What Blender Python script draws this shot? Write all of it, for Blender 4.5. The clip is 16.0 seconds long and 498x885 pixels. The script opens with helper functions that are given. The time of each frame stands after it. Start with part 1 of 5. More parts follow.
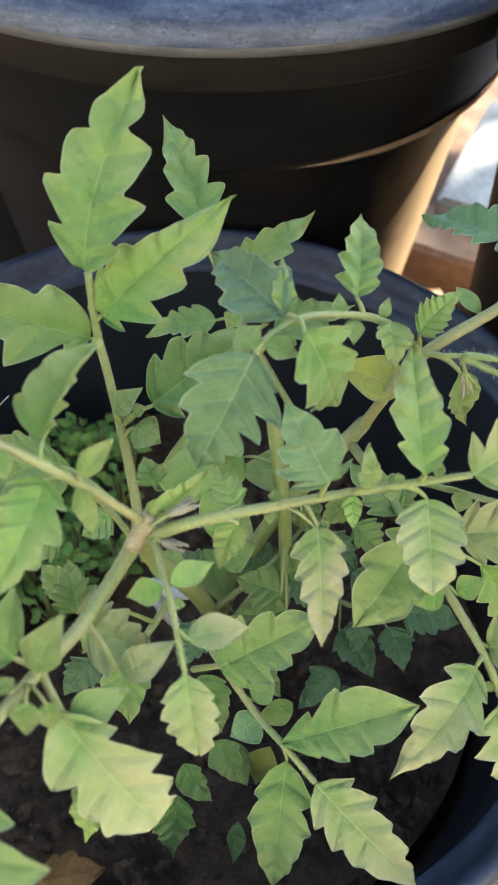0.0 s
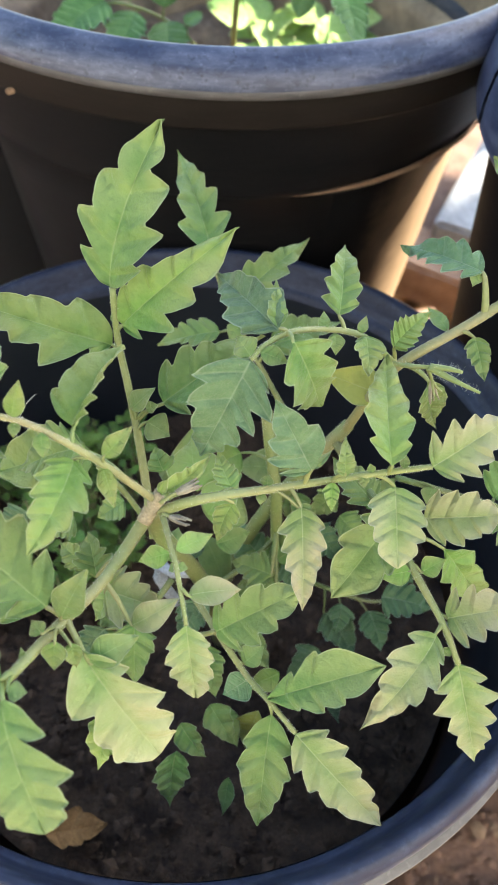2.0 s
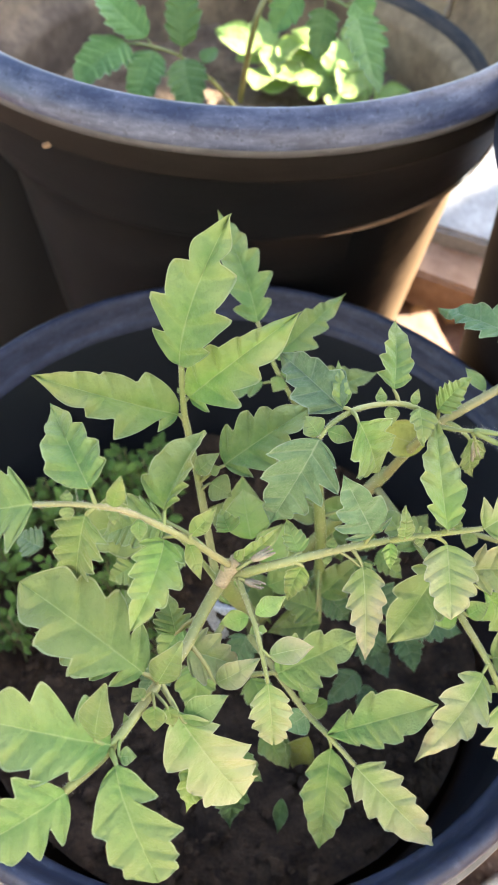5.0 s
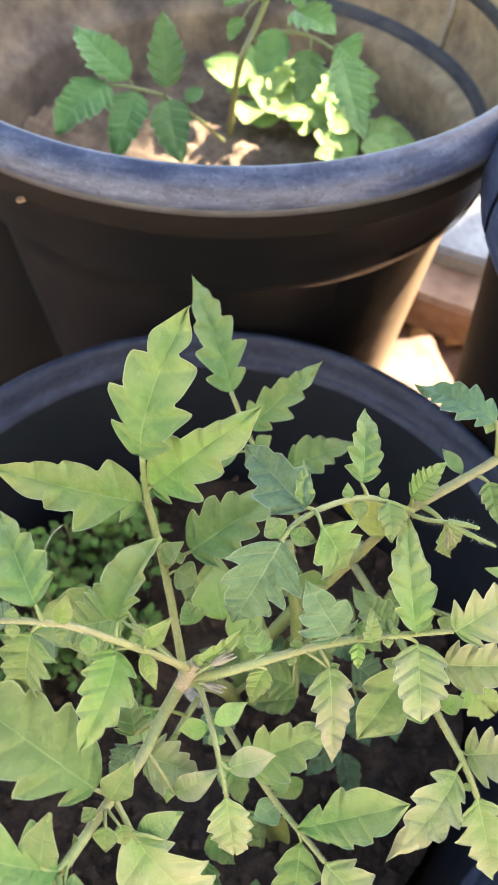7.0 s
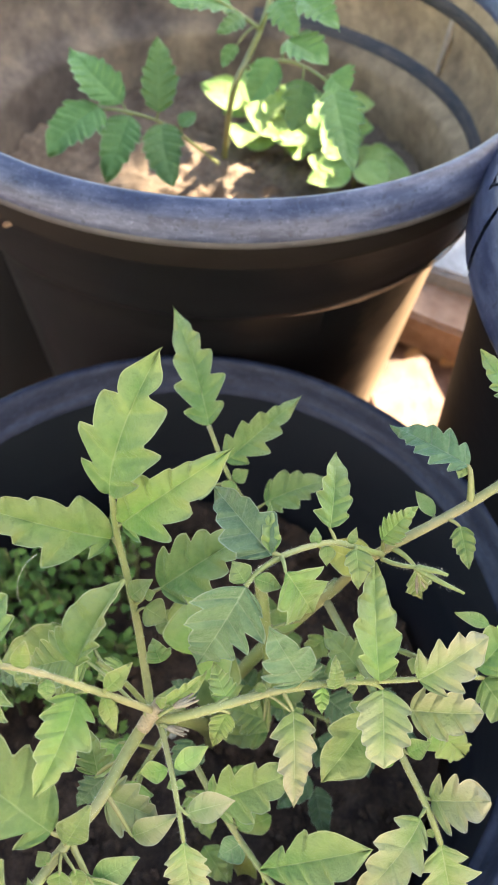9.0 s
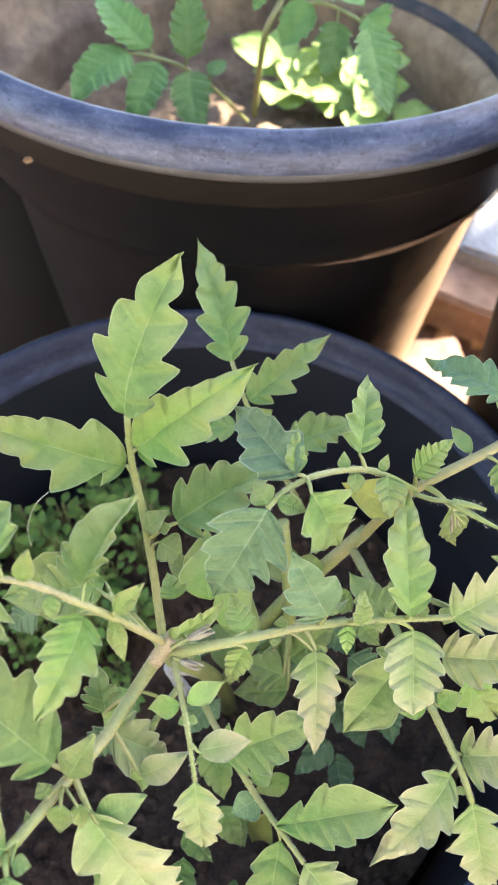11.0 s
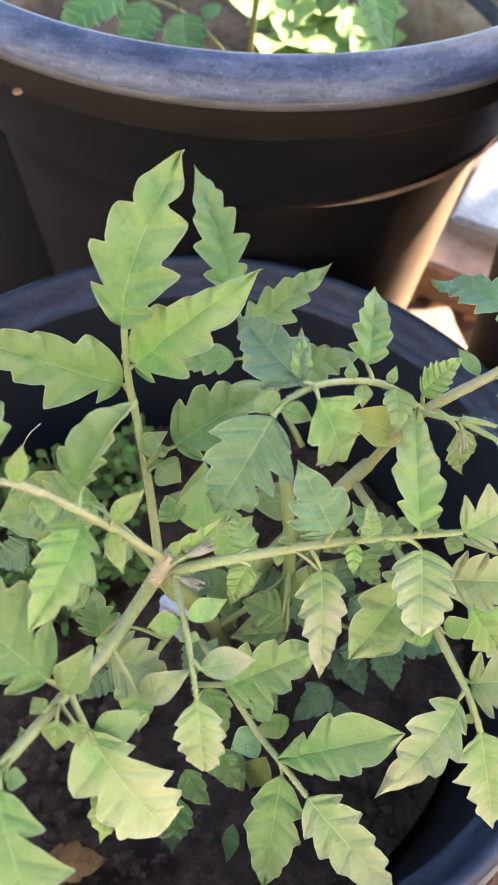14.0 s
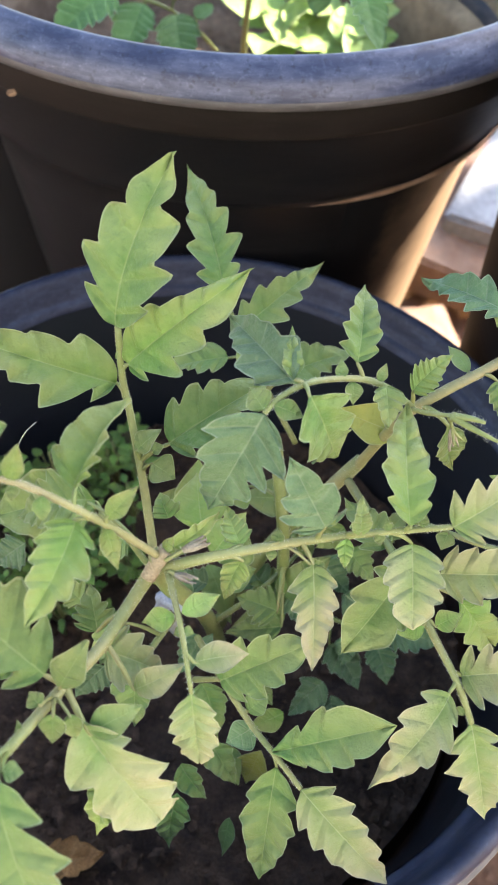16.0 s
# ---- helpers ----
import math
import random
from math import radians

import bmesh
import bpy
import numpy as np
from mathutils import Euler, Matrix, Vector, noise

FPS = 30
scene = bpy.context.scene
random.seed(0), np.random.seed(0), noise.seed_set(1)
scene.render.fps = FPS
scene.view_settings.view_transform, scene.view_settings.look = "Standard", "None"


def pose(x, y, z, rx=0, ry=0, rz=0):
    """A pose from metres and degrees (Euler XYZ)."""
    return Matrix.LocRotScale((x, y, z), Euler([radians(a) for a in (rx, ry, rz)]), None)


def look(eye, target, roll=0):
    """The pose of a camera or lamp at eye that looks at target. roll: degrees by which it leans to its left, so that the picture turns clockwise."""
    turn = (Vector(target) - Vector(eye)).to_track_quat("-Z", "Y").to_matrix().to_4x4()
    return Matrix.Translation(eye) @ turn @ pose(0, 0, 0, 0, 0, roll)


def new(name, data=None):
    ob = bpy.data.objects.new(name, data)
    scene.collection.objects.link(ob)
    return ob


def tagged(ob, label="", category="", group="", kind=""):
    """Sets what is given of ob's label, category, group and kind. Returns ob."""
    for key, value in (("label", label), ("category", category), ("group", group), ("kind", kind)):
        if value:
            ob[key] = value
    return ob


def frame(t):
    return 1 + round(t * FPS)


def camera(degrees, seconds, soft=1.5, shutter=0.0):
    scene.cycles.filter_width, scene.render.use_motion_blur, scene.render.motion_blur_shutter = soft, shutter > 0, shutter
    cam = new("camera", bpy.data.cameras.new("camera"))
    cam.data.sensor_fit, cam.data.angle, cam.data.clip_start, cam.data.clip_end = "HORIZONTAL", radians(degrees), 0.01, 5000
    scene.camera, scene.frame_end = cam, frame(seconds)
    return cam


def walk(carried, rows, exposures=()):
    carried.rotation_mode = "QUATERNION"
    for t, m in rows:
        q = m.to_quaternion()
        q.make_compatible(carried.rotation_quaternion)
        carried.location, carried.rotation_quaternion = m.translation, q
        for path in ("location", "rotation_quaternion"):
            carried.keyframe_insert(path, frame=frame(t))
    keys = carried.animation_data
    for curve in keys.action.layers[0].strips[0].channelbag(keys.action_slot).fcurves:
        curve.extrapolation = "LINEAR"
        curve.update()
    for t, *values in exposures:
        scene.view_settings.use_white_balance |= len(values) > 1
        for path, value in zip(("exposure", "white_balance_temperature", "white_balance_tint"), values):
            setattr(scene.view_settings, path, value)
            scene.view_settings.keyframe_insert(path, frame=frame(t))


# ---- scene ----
EXPOSURE = 2.91
EXPOSURES = ((0.0, -0.27, 6940, 0), (1.0, -0.18, 6890, 3), (2.0, -0.1, 6890, 6), (3.0, 0.05, 6990, 10), (5.5, 0.1, 7140, 10), (6.5, 0.22, 7190, 10), (7.0, 0.12, 7240, 11), (8.0, 0.03, 7240, 10),
             (10.5, 0.16, 7040, 12), (12.0, 0.22, 6700, 15), (13.0, 0.27, 6670, 17), (14.0, 0.1, 6740, 14), (15.0, -0.03, 6830, 14), (16.0, -0.05, 6830, 13))
cam = camera(34.3, 16.0, 0.6)
ROWS = [
    (0.0, 0.0262, -0.2338, 0.7443, 38.284, -1.208, 0.018),
    (0.5, 0.0163, -0.2381, 0.7516, 38.368, -1.108, 0.875),
    (1.0, 0.0192, -0.2535, 0.7621, 38.624, -1.053, 1.160),
    (1.5, 0.0258, -0.2634, 0.7705, 38.981, -1.250, 1.487),
    (2.0, 0.0277, -0.2704, 0.7778, 39.191, -2.027, 1.184),
    (2.5, 0.0138, -0.2710, 0.8436, 39.037, -3.005, 0.129),
    (3.0, -0.0076, -0.2978, 0.8547, 38.582, -3.653, -1.201),
    (3.2, -0.0222, -0.2880, 0.8368, 38.356, -3.544, -1.655),
    (5.3, -0.0040, -0.2453, 0.8219, 37.331, -2.365, -0.763),
    (5.5, 0.0067, -0.2361, 0.8285, 37.214, -2.406, -0.738),
    (6.0, 0.0004, -0.2322, 0.8264, 37.397, -2.226, -0.841),
    (6.5, 0.0069, -0.2235, 0.8395, 37.477, -1.923, -0.305),
    (7.0, 0.0096, -0.2160, 0.8380, 37.119, -1.814, -0.308),
    (7.5, 0.0091, -0.2094, 0.8501, 37.153, -2.183, -0.182),
    (8.0, 0.0104, -0.2066, 0.8483, 37.158, -2.195, -0.021),
    (8.2, 0.0124, -0.2034, 0.8490, 37.104, -2.366, 0.074),
    (10.3, 0.0321, -0.2112, 0.8238, 38.246, -2.608, 2.690),
    (10.5, 0.0253, -0.2148, 0.8147, 38.103, -2.467, 2.909),
    (11.0, 0.0242, -0.2168, 0.8092, 37.717, -2.027, 2.877),
    (11.5, 0.0200, -0.2210, 0.7990, 37.883, -2.553, 3.291),
    (12.0, 0.0228, -0.2237, 0.7971, 37.665, -2.157, 3.128),
    (12.5, 0.0218, -0.2208, 0.7940, 37.336, -2.318, 2.898),
    (13.0, 0.0187, -0.2310, 0.7815, 37.480, -2.781, 2.775),
    (13.5, 0.0164, -0.2326, 0.7787, 37.353, -2.813, 2.472),
    (14.0, 0.0201, -0.2338, 0.7804, 37.328, -2.789, 2.327),
    (14.5, 0.0242, -0.2329, 0.7793, 37.310, -2.509, 2.100),
    (15.0, 0.0203, -0.2295, 0.7831, 37.079, -2.584, 1.913),
    (15.5, 0.0239, -0.2350, 0.7924, 37.212, -2.753, 1.999),
    (16.0, 0.0218, -0.2366, 0.7836, 37.215, -2.766, 1.965),
]
walk(cam, [(t, pose(x, y, z, rx, ry, rz)) for t, x, y, z, rx, ry, rz in ROWS], [(t, EXPOSURE + d, k, m) for t, d, k, m in EXPOSURES])
cam.data.dof.use_dof = True
cam.data.dof.focus_distance = 0.335
cam.data.dof.aperture_fstop = 17.0

# ---- light: open shade under an added, unseen tree, sun from the back right ----
SUN = Vector((0.64, 0.42, 0.645)).normalized()
world = bpy.data.worlds.new("sky")
scene.world = world
world.use_nodes = True
wn = world.node_tree
sky = wn.nodes.new("ShaderNodeTexSky")
sky.sky_type = "NISHITA"
sky.sun_disc = False
sky.sun_elevation = math.asin(SUN.z)
sky.sun_rotation = math.atan2(SUN.x, SUN.y)
bg = wn.nodes["Background"]
bg.inputs["Strength"].default_value = 0.10
wn.links.new(sky.outputs[0], bg.inputs[0])
sun = new("sun", bpy.data.lights.new("sun", "SUN"))
sun.data.energy = 5.0
sun.data.angle = radians(0.53)
sun.data.color = (1.0, 0.93, 0.82)
sun.matrix_world = look((0, 0, 6), Vector((0, 0, 6)) - SUN)


# ---- materials ----
def nodes_of(name):
    m = bpy.data.materials.new(name)
    m.use_nodes = True
    nt = m.node_tree
    return m, nt, nt.nodes["Principled BSDF"]


def add(nt, kind, **props):
    n = nt.nodes.new(kind)
    for k, v in props.items():
        n.inputs[k.replace("_", " ")].default_value = v
    return n


def noise_tex(nt, scale, detail=4.0, rough=0.55):
    co = nt.nodes.new("ShaderNodeTexCoord")
    n = add(nt, "ShaderNodeTexNoise", Scale=scale, Detail=detail, Roughness=rough)
    nt.links.new(co.outputs["Object"], n.inputs["Vector"])
    return n


def ramp(nt, source, stops):
    r = nt.nodes.new("ShaderNodeValToRGB")
    e = r.color_ramp.elements
    while len(e) < len(stops):
        e.new(0.5)
    for s, (p, c) in zip(e, stops):
        s.position, s.color = p, (*c, 1.0)
    nt.links.new(source, r.inputs[0])
    return r


def mixer(nt, fac, a, b, mode="MIX"):
    m = nt.nodes.new("ShaderNodeMix")
    m.data_type, m.blend_type = "RGBA", mode
    for v, i in ((fac, 0), (a, 6), (b, 7)):
        if isinstance(v, bpy.types.NodeSocket):
            nt.links.new(v, m.inputs[i])
        elif i == 0:
            m.inputs[0].default_value = v
        else:
            m.inputs[i].default_value = (*v, 1.0)
    return m.outputs[2]


def maths(nt, op, a, b=0.0, c=0.0):
    m = nt.nodes.new("ShaderNodeMath")
    m.operation = op
    for i, v in enumerate((a, b, c)):
        if isinstance(v, bpy.types.NodeSocket):
            nt.links.new(v, m.inputs[i])
        else:
            m.inputs[i].default_value = v
    return m.outputs[0]


def bump(nt, bsdf, height, strength, distance):
    b = add(nt, "ShaderNodeBump", Strength=strength, Distance=distance)
    nt.links.new(height, b.inputs["Height"])
    nt.links.new(b.outputs[0], bsdf.inputs["Normal"])


def plain(name, low, high, scale, rough=0.8, relief=0.3, depth=0.002, fine=None, grain=0.3):
    """A rough mottled surface: two colours by a coarse noise, a fine grain on top."""
    m, nt, p = nodes_of(name)
    n = noise_tex(nt, scale)
    f = noise_tex(nt, fine or scale * 9, 6.0, 0.65)
    r = ramp(nt, n.outputs[0], [(0.32, low), (0.68, high)])
    g = ramp(nt, f.outputs[0], [(0.3, (1 - 1.25 * grain,) * 3), (0.7, (1 + 0.8 * grain,) * 3)])
    nt.links.new(mixer(nt, 1.0, r.outputs[0], g.outputs[0], "MULTIPLY"), p.inputs["Base Color"])
    p.inputs["Roughness"].default_value = rough
    bump(nt, p, f.outputs[0], relief, depth)
    return m


def streaks(nt, grain, stretch):
    co = nt.nodes.new("ShaderNodeTexCoord")
    mp = nt.nodes.new("ShaderNodeMapping")
    mp.inputs["Scale"].default_value = (1.0, 1.0, stretch)
    n = add(nt, "ShaderNodeTexNoise", Scale=grain, Detail=8.0, Roughness=0.7)
    nt.links.new(co.outputs["Object"], mp.inputs["Vector"])
    nt.links.new(mp.outputs[0], n.inputs["Vector"])
    return n


def plastic(name, dark, dusty, amount, rough, shine=0.5, grain=38.0, stretch=9.0, tight=0.4, nicks=0.0):
    """Black nursery plastic with dust in patches and fine scuffs."""
    m, nt, p = nodes_of(name)
    n = streaks(nt, grain, stretch)
    f = noise_tex(nt, 260, 4.0, 0.7)
    patch = ramp(nt, n.outputs[0], [(tight, (0, 0, 0)), (0.75, (1, 1, 1))])
    p.inputs["Specular IOR Level"].default_value = shine
    k = maths(nt, "MULTIPLY", patch.outputs[0], amount)
    speck = ramp(nt, f.outputs[0], [(0.55, (0, 0, 0)), (0.75, (1, 1, 1))])
    k2 = maths(nt, "ADD", k, maths(nt, "MULTIPLY", speck.outputs[0], amount * 0.6))
    col = mixer(nt, k2, dark, dusty)
    if nicks:
        fleck = noise_tex(nt, 210, 3.0, 0.6)
        cut = ramp(nt, fleck.outputs[0], [(0.58, (0, 0, 0)), (0.68, (1, 1, 1))])
        col = mixer(nt, maths(nt, "MULTIPLY", cut.outputs[0], nicks), col, tuple(0.35 * v for v in dark))
    nt.links.new(col, p.inputs["Base Color"])
    nt.links.new(maths(nt, "ADD", maths(nt, "MULTIPLY", n.outputs[0], 0.22), rough - 0.1), p.inputs["Roughness"])
    bump(nt, p, f.outputs[0], 0.12, 0.0006)
    return m


def lit_film():
    """Tan film that paints sunlight on black plastic, thinning out towards the unlit side."""
    m, nt, p = nodes_of("sunlit_tan_film")
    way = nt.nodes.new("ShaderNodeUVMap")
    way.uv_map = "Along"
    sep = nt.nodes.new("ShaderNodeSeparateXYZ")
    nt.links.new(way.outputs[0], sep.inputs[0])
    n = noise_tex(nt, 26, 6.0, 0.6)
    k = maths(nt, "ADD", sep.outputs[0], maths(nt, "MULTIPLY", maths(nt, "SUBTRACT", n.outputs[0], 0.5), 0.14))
    # black plastic to tan: the sunlit gradient is put into the colour
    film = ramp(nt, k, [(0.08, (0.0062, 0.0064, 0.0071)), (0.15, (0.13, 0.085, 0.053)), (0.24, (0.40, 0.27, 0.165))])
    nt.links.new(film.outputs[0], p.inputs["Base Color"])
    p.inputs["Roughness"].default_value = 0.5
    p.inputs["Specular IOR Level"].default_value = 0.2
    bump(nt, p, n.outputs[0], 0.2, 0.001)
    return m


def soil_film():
    """Dried soil on the inner wall of a pot, with cloudy patches: grey-brown painted as shade on one side, tan painted
    as bounced sunlight on the other.
    """
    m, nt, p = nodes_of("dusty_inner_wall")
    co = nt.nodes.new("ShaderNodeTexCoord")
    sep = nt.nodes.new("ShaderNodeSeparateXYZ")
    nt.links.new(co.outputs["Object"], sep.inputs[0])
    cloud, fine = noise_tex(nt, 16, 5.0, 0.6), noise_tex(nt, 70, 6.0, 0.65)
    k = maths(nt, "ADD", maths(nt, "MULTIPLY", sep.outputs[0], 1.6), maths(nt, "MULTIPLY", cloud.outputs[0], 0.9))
    # first ramp paints the shaded side, second the side lit by bounced sun
    dim_side = ramp(nt, cloud.outputs[0], [(0.32, (0.082, 0.061, 0.046)), (0.68, (0.225, 0.17, 0.12))])
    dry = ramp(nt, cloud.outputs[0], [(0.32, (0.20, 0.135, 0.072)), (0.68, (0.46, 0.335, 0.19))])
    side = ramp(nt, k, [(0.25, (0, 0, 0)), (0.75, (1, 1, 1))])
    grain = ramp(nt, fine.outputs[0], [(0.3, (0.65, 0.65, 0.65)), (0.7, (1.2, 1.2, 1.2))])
    col = mixer(nt, side.outputs[0], dim_side.outputs[0], dry.outputs[0])
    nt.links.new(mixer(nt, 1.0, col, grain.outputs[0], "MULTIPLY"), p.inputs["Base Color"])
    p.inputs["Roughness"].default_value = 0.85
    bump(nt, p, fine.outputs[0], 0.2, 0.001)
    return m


def leaf_material(name, light, dark, vein, tip=None, dust=0.0, relief=1.0):
    """Leaf green: UV x runs from side vein to side vein, UV y from midrib to margin; Object Info varies it leaf by leaf."""
    m, nt, p = nodes_of(name)
    uv = nt.nodes.new("ShaderNodeUVMap")
    uv.uv_map = "UVMap"
    sep = nt.nodes.new("ShaderNodeSeparateXYZ")
    nt.links.new(uv.outputs[0], sep.inputs[0])
    x, y = sep.outputs[0], sep.outputs[1]
    info = nt.nodes.new("ShaderNodeObjectInfo")
    coarse = noise_tex(nt, 45, 3.0)
    fine = noise_tex(nt, 900, 5.0, 0.7)
    side = maths(nt, "ABSOLUTE", maths(nt, "SUBTRACT", maths(nt, "FRACT", x), 0.5))
    side_vein = maths(nt, "SUBTRACT", 1.0, maths(nt, "SMOOTH_MIN", maths(nt, "MULTIPLY", side, 16.0), 1.0, 0.2))
    side_vein = maths(nt, "MAXIMUM", side_vein, 0.0)
    rib = maths(nt, "MAXIMUM", maths(nt, "SUBTRACT", 1.0, maths(nt, "MULTIPLY", y, 24.0)), 0.0)
    net = nt.nodes.new("ShaderNodeTexVoronoi")
    net.feature = "DISTANCE_TO_EDGE"
    net.inputs["Scale"].default_value = 420
    co = nt.nodes.new("ShaderNodeTexCoord")
    nt.links.new(co.outputs["Object"], net.inputs["Vector"])
    mesh_vein = maths(nt, "MULTIPLY", maths(nt, "MAXIMUM", maths(nt, "SUBTRACT", 1.0, maths(nt, "MULTIPLY", net.outputs[0], 9.0)), 0.0), 0.35)
    veins = maths(nt, "MINIMUM", maths(nt, "ADD", maths(nt, "ADD", maths(nt, "MULTIPLY", side_vein, 0.16 + 0.5 * dust), maths(nt, "MULTIPLY", rib, 0.9)), maths(nt, "MULTIPLY", mesh_vein, 0.12 + 0.5 * dust)), 1.0)
    middle = noise_tex(nt, 160, 4.0, 0.6)
    pucker = noise_tex(nt, 240, 2.0, 0.5)
    blend = maths(nt, "ADD", maths(nt, "MULTIPLY", coarse.outputs[0], 0.55), maths(nt, "MULTIPLY", middle.outputs[0], 0.45))
    tone = ramp(nt, blend, [(0.40, dark), (0.60, light)])
    vary = nt.nodes.new("ShaderNodeHueSaturation")
    body = tone.outputs[0]
    if tip:
        way = nt.nodes.new("ShaderNodeUVMap")
        way.uv_map = "Along"
        far = nt.nodes.new("ShaderNodeSeparateXYZ")
        nt.links.new(way.outputs[0], far.inputs[0])
        k = maths(nt, "ADD", maths(nt, "ADD", maths(nt, "MULTIPLY", far.outputs[0], 0.55), maths(nt, "MULTIPLY", y, 0.42)), maths(nt, "MULTIPLY", maths(nt, "SUBTRACT", coarse.outputs[0], 0.5), 1.1))
        fade = ramp(nt, k, [(0.14, (0, 0, 0)), (0.85, (1, 1, 1))])
        body = mixer(nt, fade.outputs[0], body, tip)
    nt.links.new(body, vary.inputs["Color"])
    nt.links.new(maths(nt, "ADD", 0.490, maths(nt, "MULTIPLY", info.outputs["Random"], 0.02)), vary.inputs["Hue"])
    nt.links.new(maths(nt, "ADD", 0.85, maths(nt, "MULTIPLY", info.outputs["Random"], 0.3)), vary.inputs["Value"])
    col = mixer(nt, maths(nt, "MULTIPLY", veins, 0.5), vary.outputs[0], vein)
    margin = tuple(min(0.62, 0.25 + 0.75 * v) for v in vein)
    edge = maths(nt, "MAXIMUM", maths(nt, "MULTIPLY", maths(nt, "SUBTRACT", y, 0.94), 14.0), 0.0)
    col = mixer(nt, maths(nt, "MINIMUM", edge, 0.28), col, margin)
    speck = ramp(nt, fine.outputs[0], [(0.64, (0, 0, 0)), (0.78, (1, 1, 1))])
    col = mixer(nt, maths(nt, "MULTIPLY", speck.outputs[0], 0.16 + 0.35 * dust), col, (0.6, 0.6, 0.5))
    nt.links.new(col, p.inputs["Base Color"])
    p.inputs["Roughness"].default_value = 0.46
    p.inputs["Specular IOR Level"].default_value = 0.38
    p.inputs["Sheen Weight"].default_value = 0.16
    p.inputs["Sheen Roughness"].default_value = 0.45
    p.inputs["Sheen Tint"].default_value = (0.95, 0.95, 0.8, 1)
    ridge = maths(nt, "SINE", maths(nt, "MULTIPLY", side, math.pi))
    third = maths(nt, "SINE", maths(nt, "MULTIPLY", maths(nt, "ABSOLUTE", maths(nt, "SUBTRACT", maths(nt, "FRACT", maths(nt, "MULTIPLY", x, 3.0)), 0.5)), math.pi))
    fold = maths(nt, "MULTIPLY", maths(nt, "ADD", maths(nt, "MULTIPLY", ridge, 0.5), maths(nt, "MULTIPLY", third, 0.16)), maths(nt, "MULTIPLY", middle.outputs[0], 1.1))
    h = maths(nt, "SUBTRACT", maths(nt, "ADD", maths(nt, "ADD", fold, maths(nt, "MULTIPLY", fine.outputs[0], 0.5)), maths(nt, "MULTIPLY", pucker.outputs[0], 1.7)), maths(nt, "ADD", maths(nt, "MULTIPLY", mesh_vein, 0.15), maths(nt, "MULTIPLY", side_vein, 0.06)))
    bump(nt, p, h, relief, 0.0011)
    t = nt.nodes.new("ShaderNodeBsdfTranslucent")
    nt.links.new(col, t.inputs[0])
    mix = nt.nodes.new("ShaderNodeMixShader")
    mix.inputs[0].default_value = 0.33
    nt.links.new(p.outputs[0], mix.inputs[1])
    nt.links.new(t.outputs[0], mix.inputs[2])
    nt.links.new(mix.outputs[0], nt.nodes["Material Output"].inputs[0])
    return m


VEIN = (0.42, 0.50, 0.22)
LEAF = [
    leaf_material("leaf_blue_green", (0.165, 0.275, 0.125), (0.105, 0.20, 0.09), (0.38, 0.47, 0.31), None, 0.6),
    leaf_material("leaf_mid_green", (0.203, 0.325, 0.086), (0.122, 0.235, 0.058), VEIN, (0.26, 0.325, 0.112)),
    leaf_material("leaf_bright_green", (0.25, 0.39, 0.088), (0.168, 0.305, 0.062), VEIN, (0.30, 0.355, 0.118)),
    leaf_material("leaf_pale_green", (0.27, 0.375, 0.125), (0.20, 0.31, 0.09), (0.50, 0.54, 0.30), (0.455, 0.440, 0.245)),
    leaf_material("leaf_yellow", (0.40, 0.43, 0.10), (0.31, 0.35, 0.08), (0.5, 0.5, 0.25)),
    leaf_material("leaf_deep_green", (0.11, 0.25, 0.065), (0.07, 0.19, 0.05), (0.16, 0.28, 0.10)),
    leaf_material("leaf_fresh_green", (0.155, 0.285, 0.078), (0.105, 0.22, 0.055), (0.19, 0.33, 0.11), None, 0.0, 0.5),
    leaf_material("leaf_seedling_green", (0.25, 0.42, 0.085), (0.12, 0.25, 0.05), (0.2, 0.3, 0.1)),
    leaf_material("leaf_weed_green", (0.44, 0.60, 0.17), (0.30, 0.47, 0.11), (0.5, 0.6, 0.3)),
]
STEM = plain("stem_green", (0.160, 0.222, 0.062), (0.245, 0.232, 0.095), 22, 0.5, 0.3, 0.0006, 400, 0.12)
STEM_TAN = plain("stem_tan", (0.20, 0.215, 0.078), (0.27, 0.235, 0.11), 30, 0.5, 0.3, 0.0006, 400, 0.14)
HAIR = plain("stem_hair", (0.62, 0.66, 0.48), (0.7, 0.72, 0.6), 60, 0.5)
NODE = plain("stem_joint", (0.28, 0.235, 0.13), (0.36, 0.29, 0.175), 120, 0.6)
BUD = plain("withered_bud", (0.22, 0.19, 0.14), (0.34, 0.31, 0.22), 200, 0.7)
POT = plastic("pot_plastic", (0.006, 0.006, 0.007), (0.05, 0.046, 0.043), 0.04, 0.6, 0.08)
RIM = plastic("worn_rim_plastic", (0.019, 0.026, 0.056), (0.13, 0.15, 0.215), 0.72, 0.32, 0.5, 30.0, 5.0, 0.42, 0.6)
RIM_DARK = plastic("dark_rim_plastic", (0.014, 0.019, 0.040), (0.085, 0.105, 0.165), 0.4, 0.46, 0.3, 40.0, 4.0, 0.45, 0.4)
EDGE = plastic("rubbed_rim_edge", (0.068, 0.064, 0.064), (0.18, 0.17, 0.165), 0.8, 0.55)
INSIDE = plastic("pot_inside_plastic", (0.014, 0.017, 0.023), (0.05, 0.054, 0.064), 0.12, 0.42, 0.4)
POT_BROWN = plastic("dusty_pot_plastic", (0.0058, 0.0060, 0.0067), (0.12, 0.105, 0.095), 0.06, 0.42, 0.15)
COLLAR = plastic("brown_dusted_plastic", (0.0122, 0.0097, 0.0082), (0.10, 0.08, 0.066), 0.09, 0.5, 0.15)
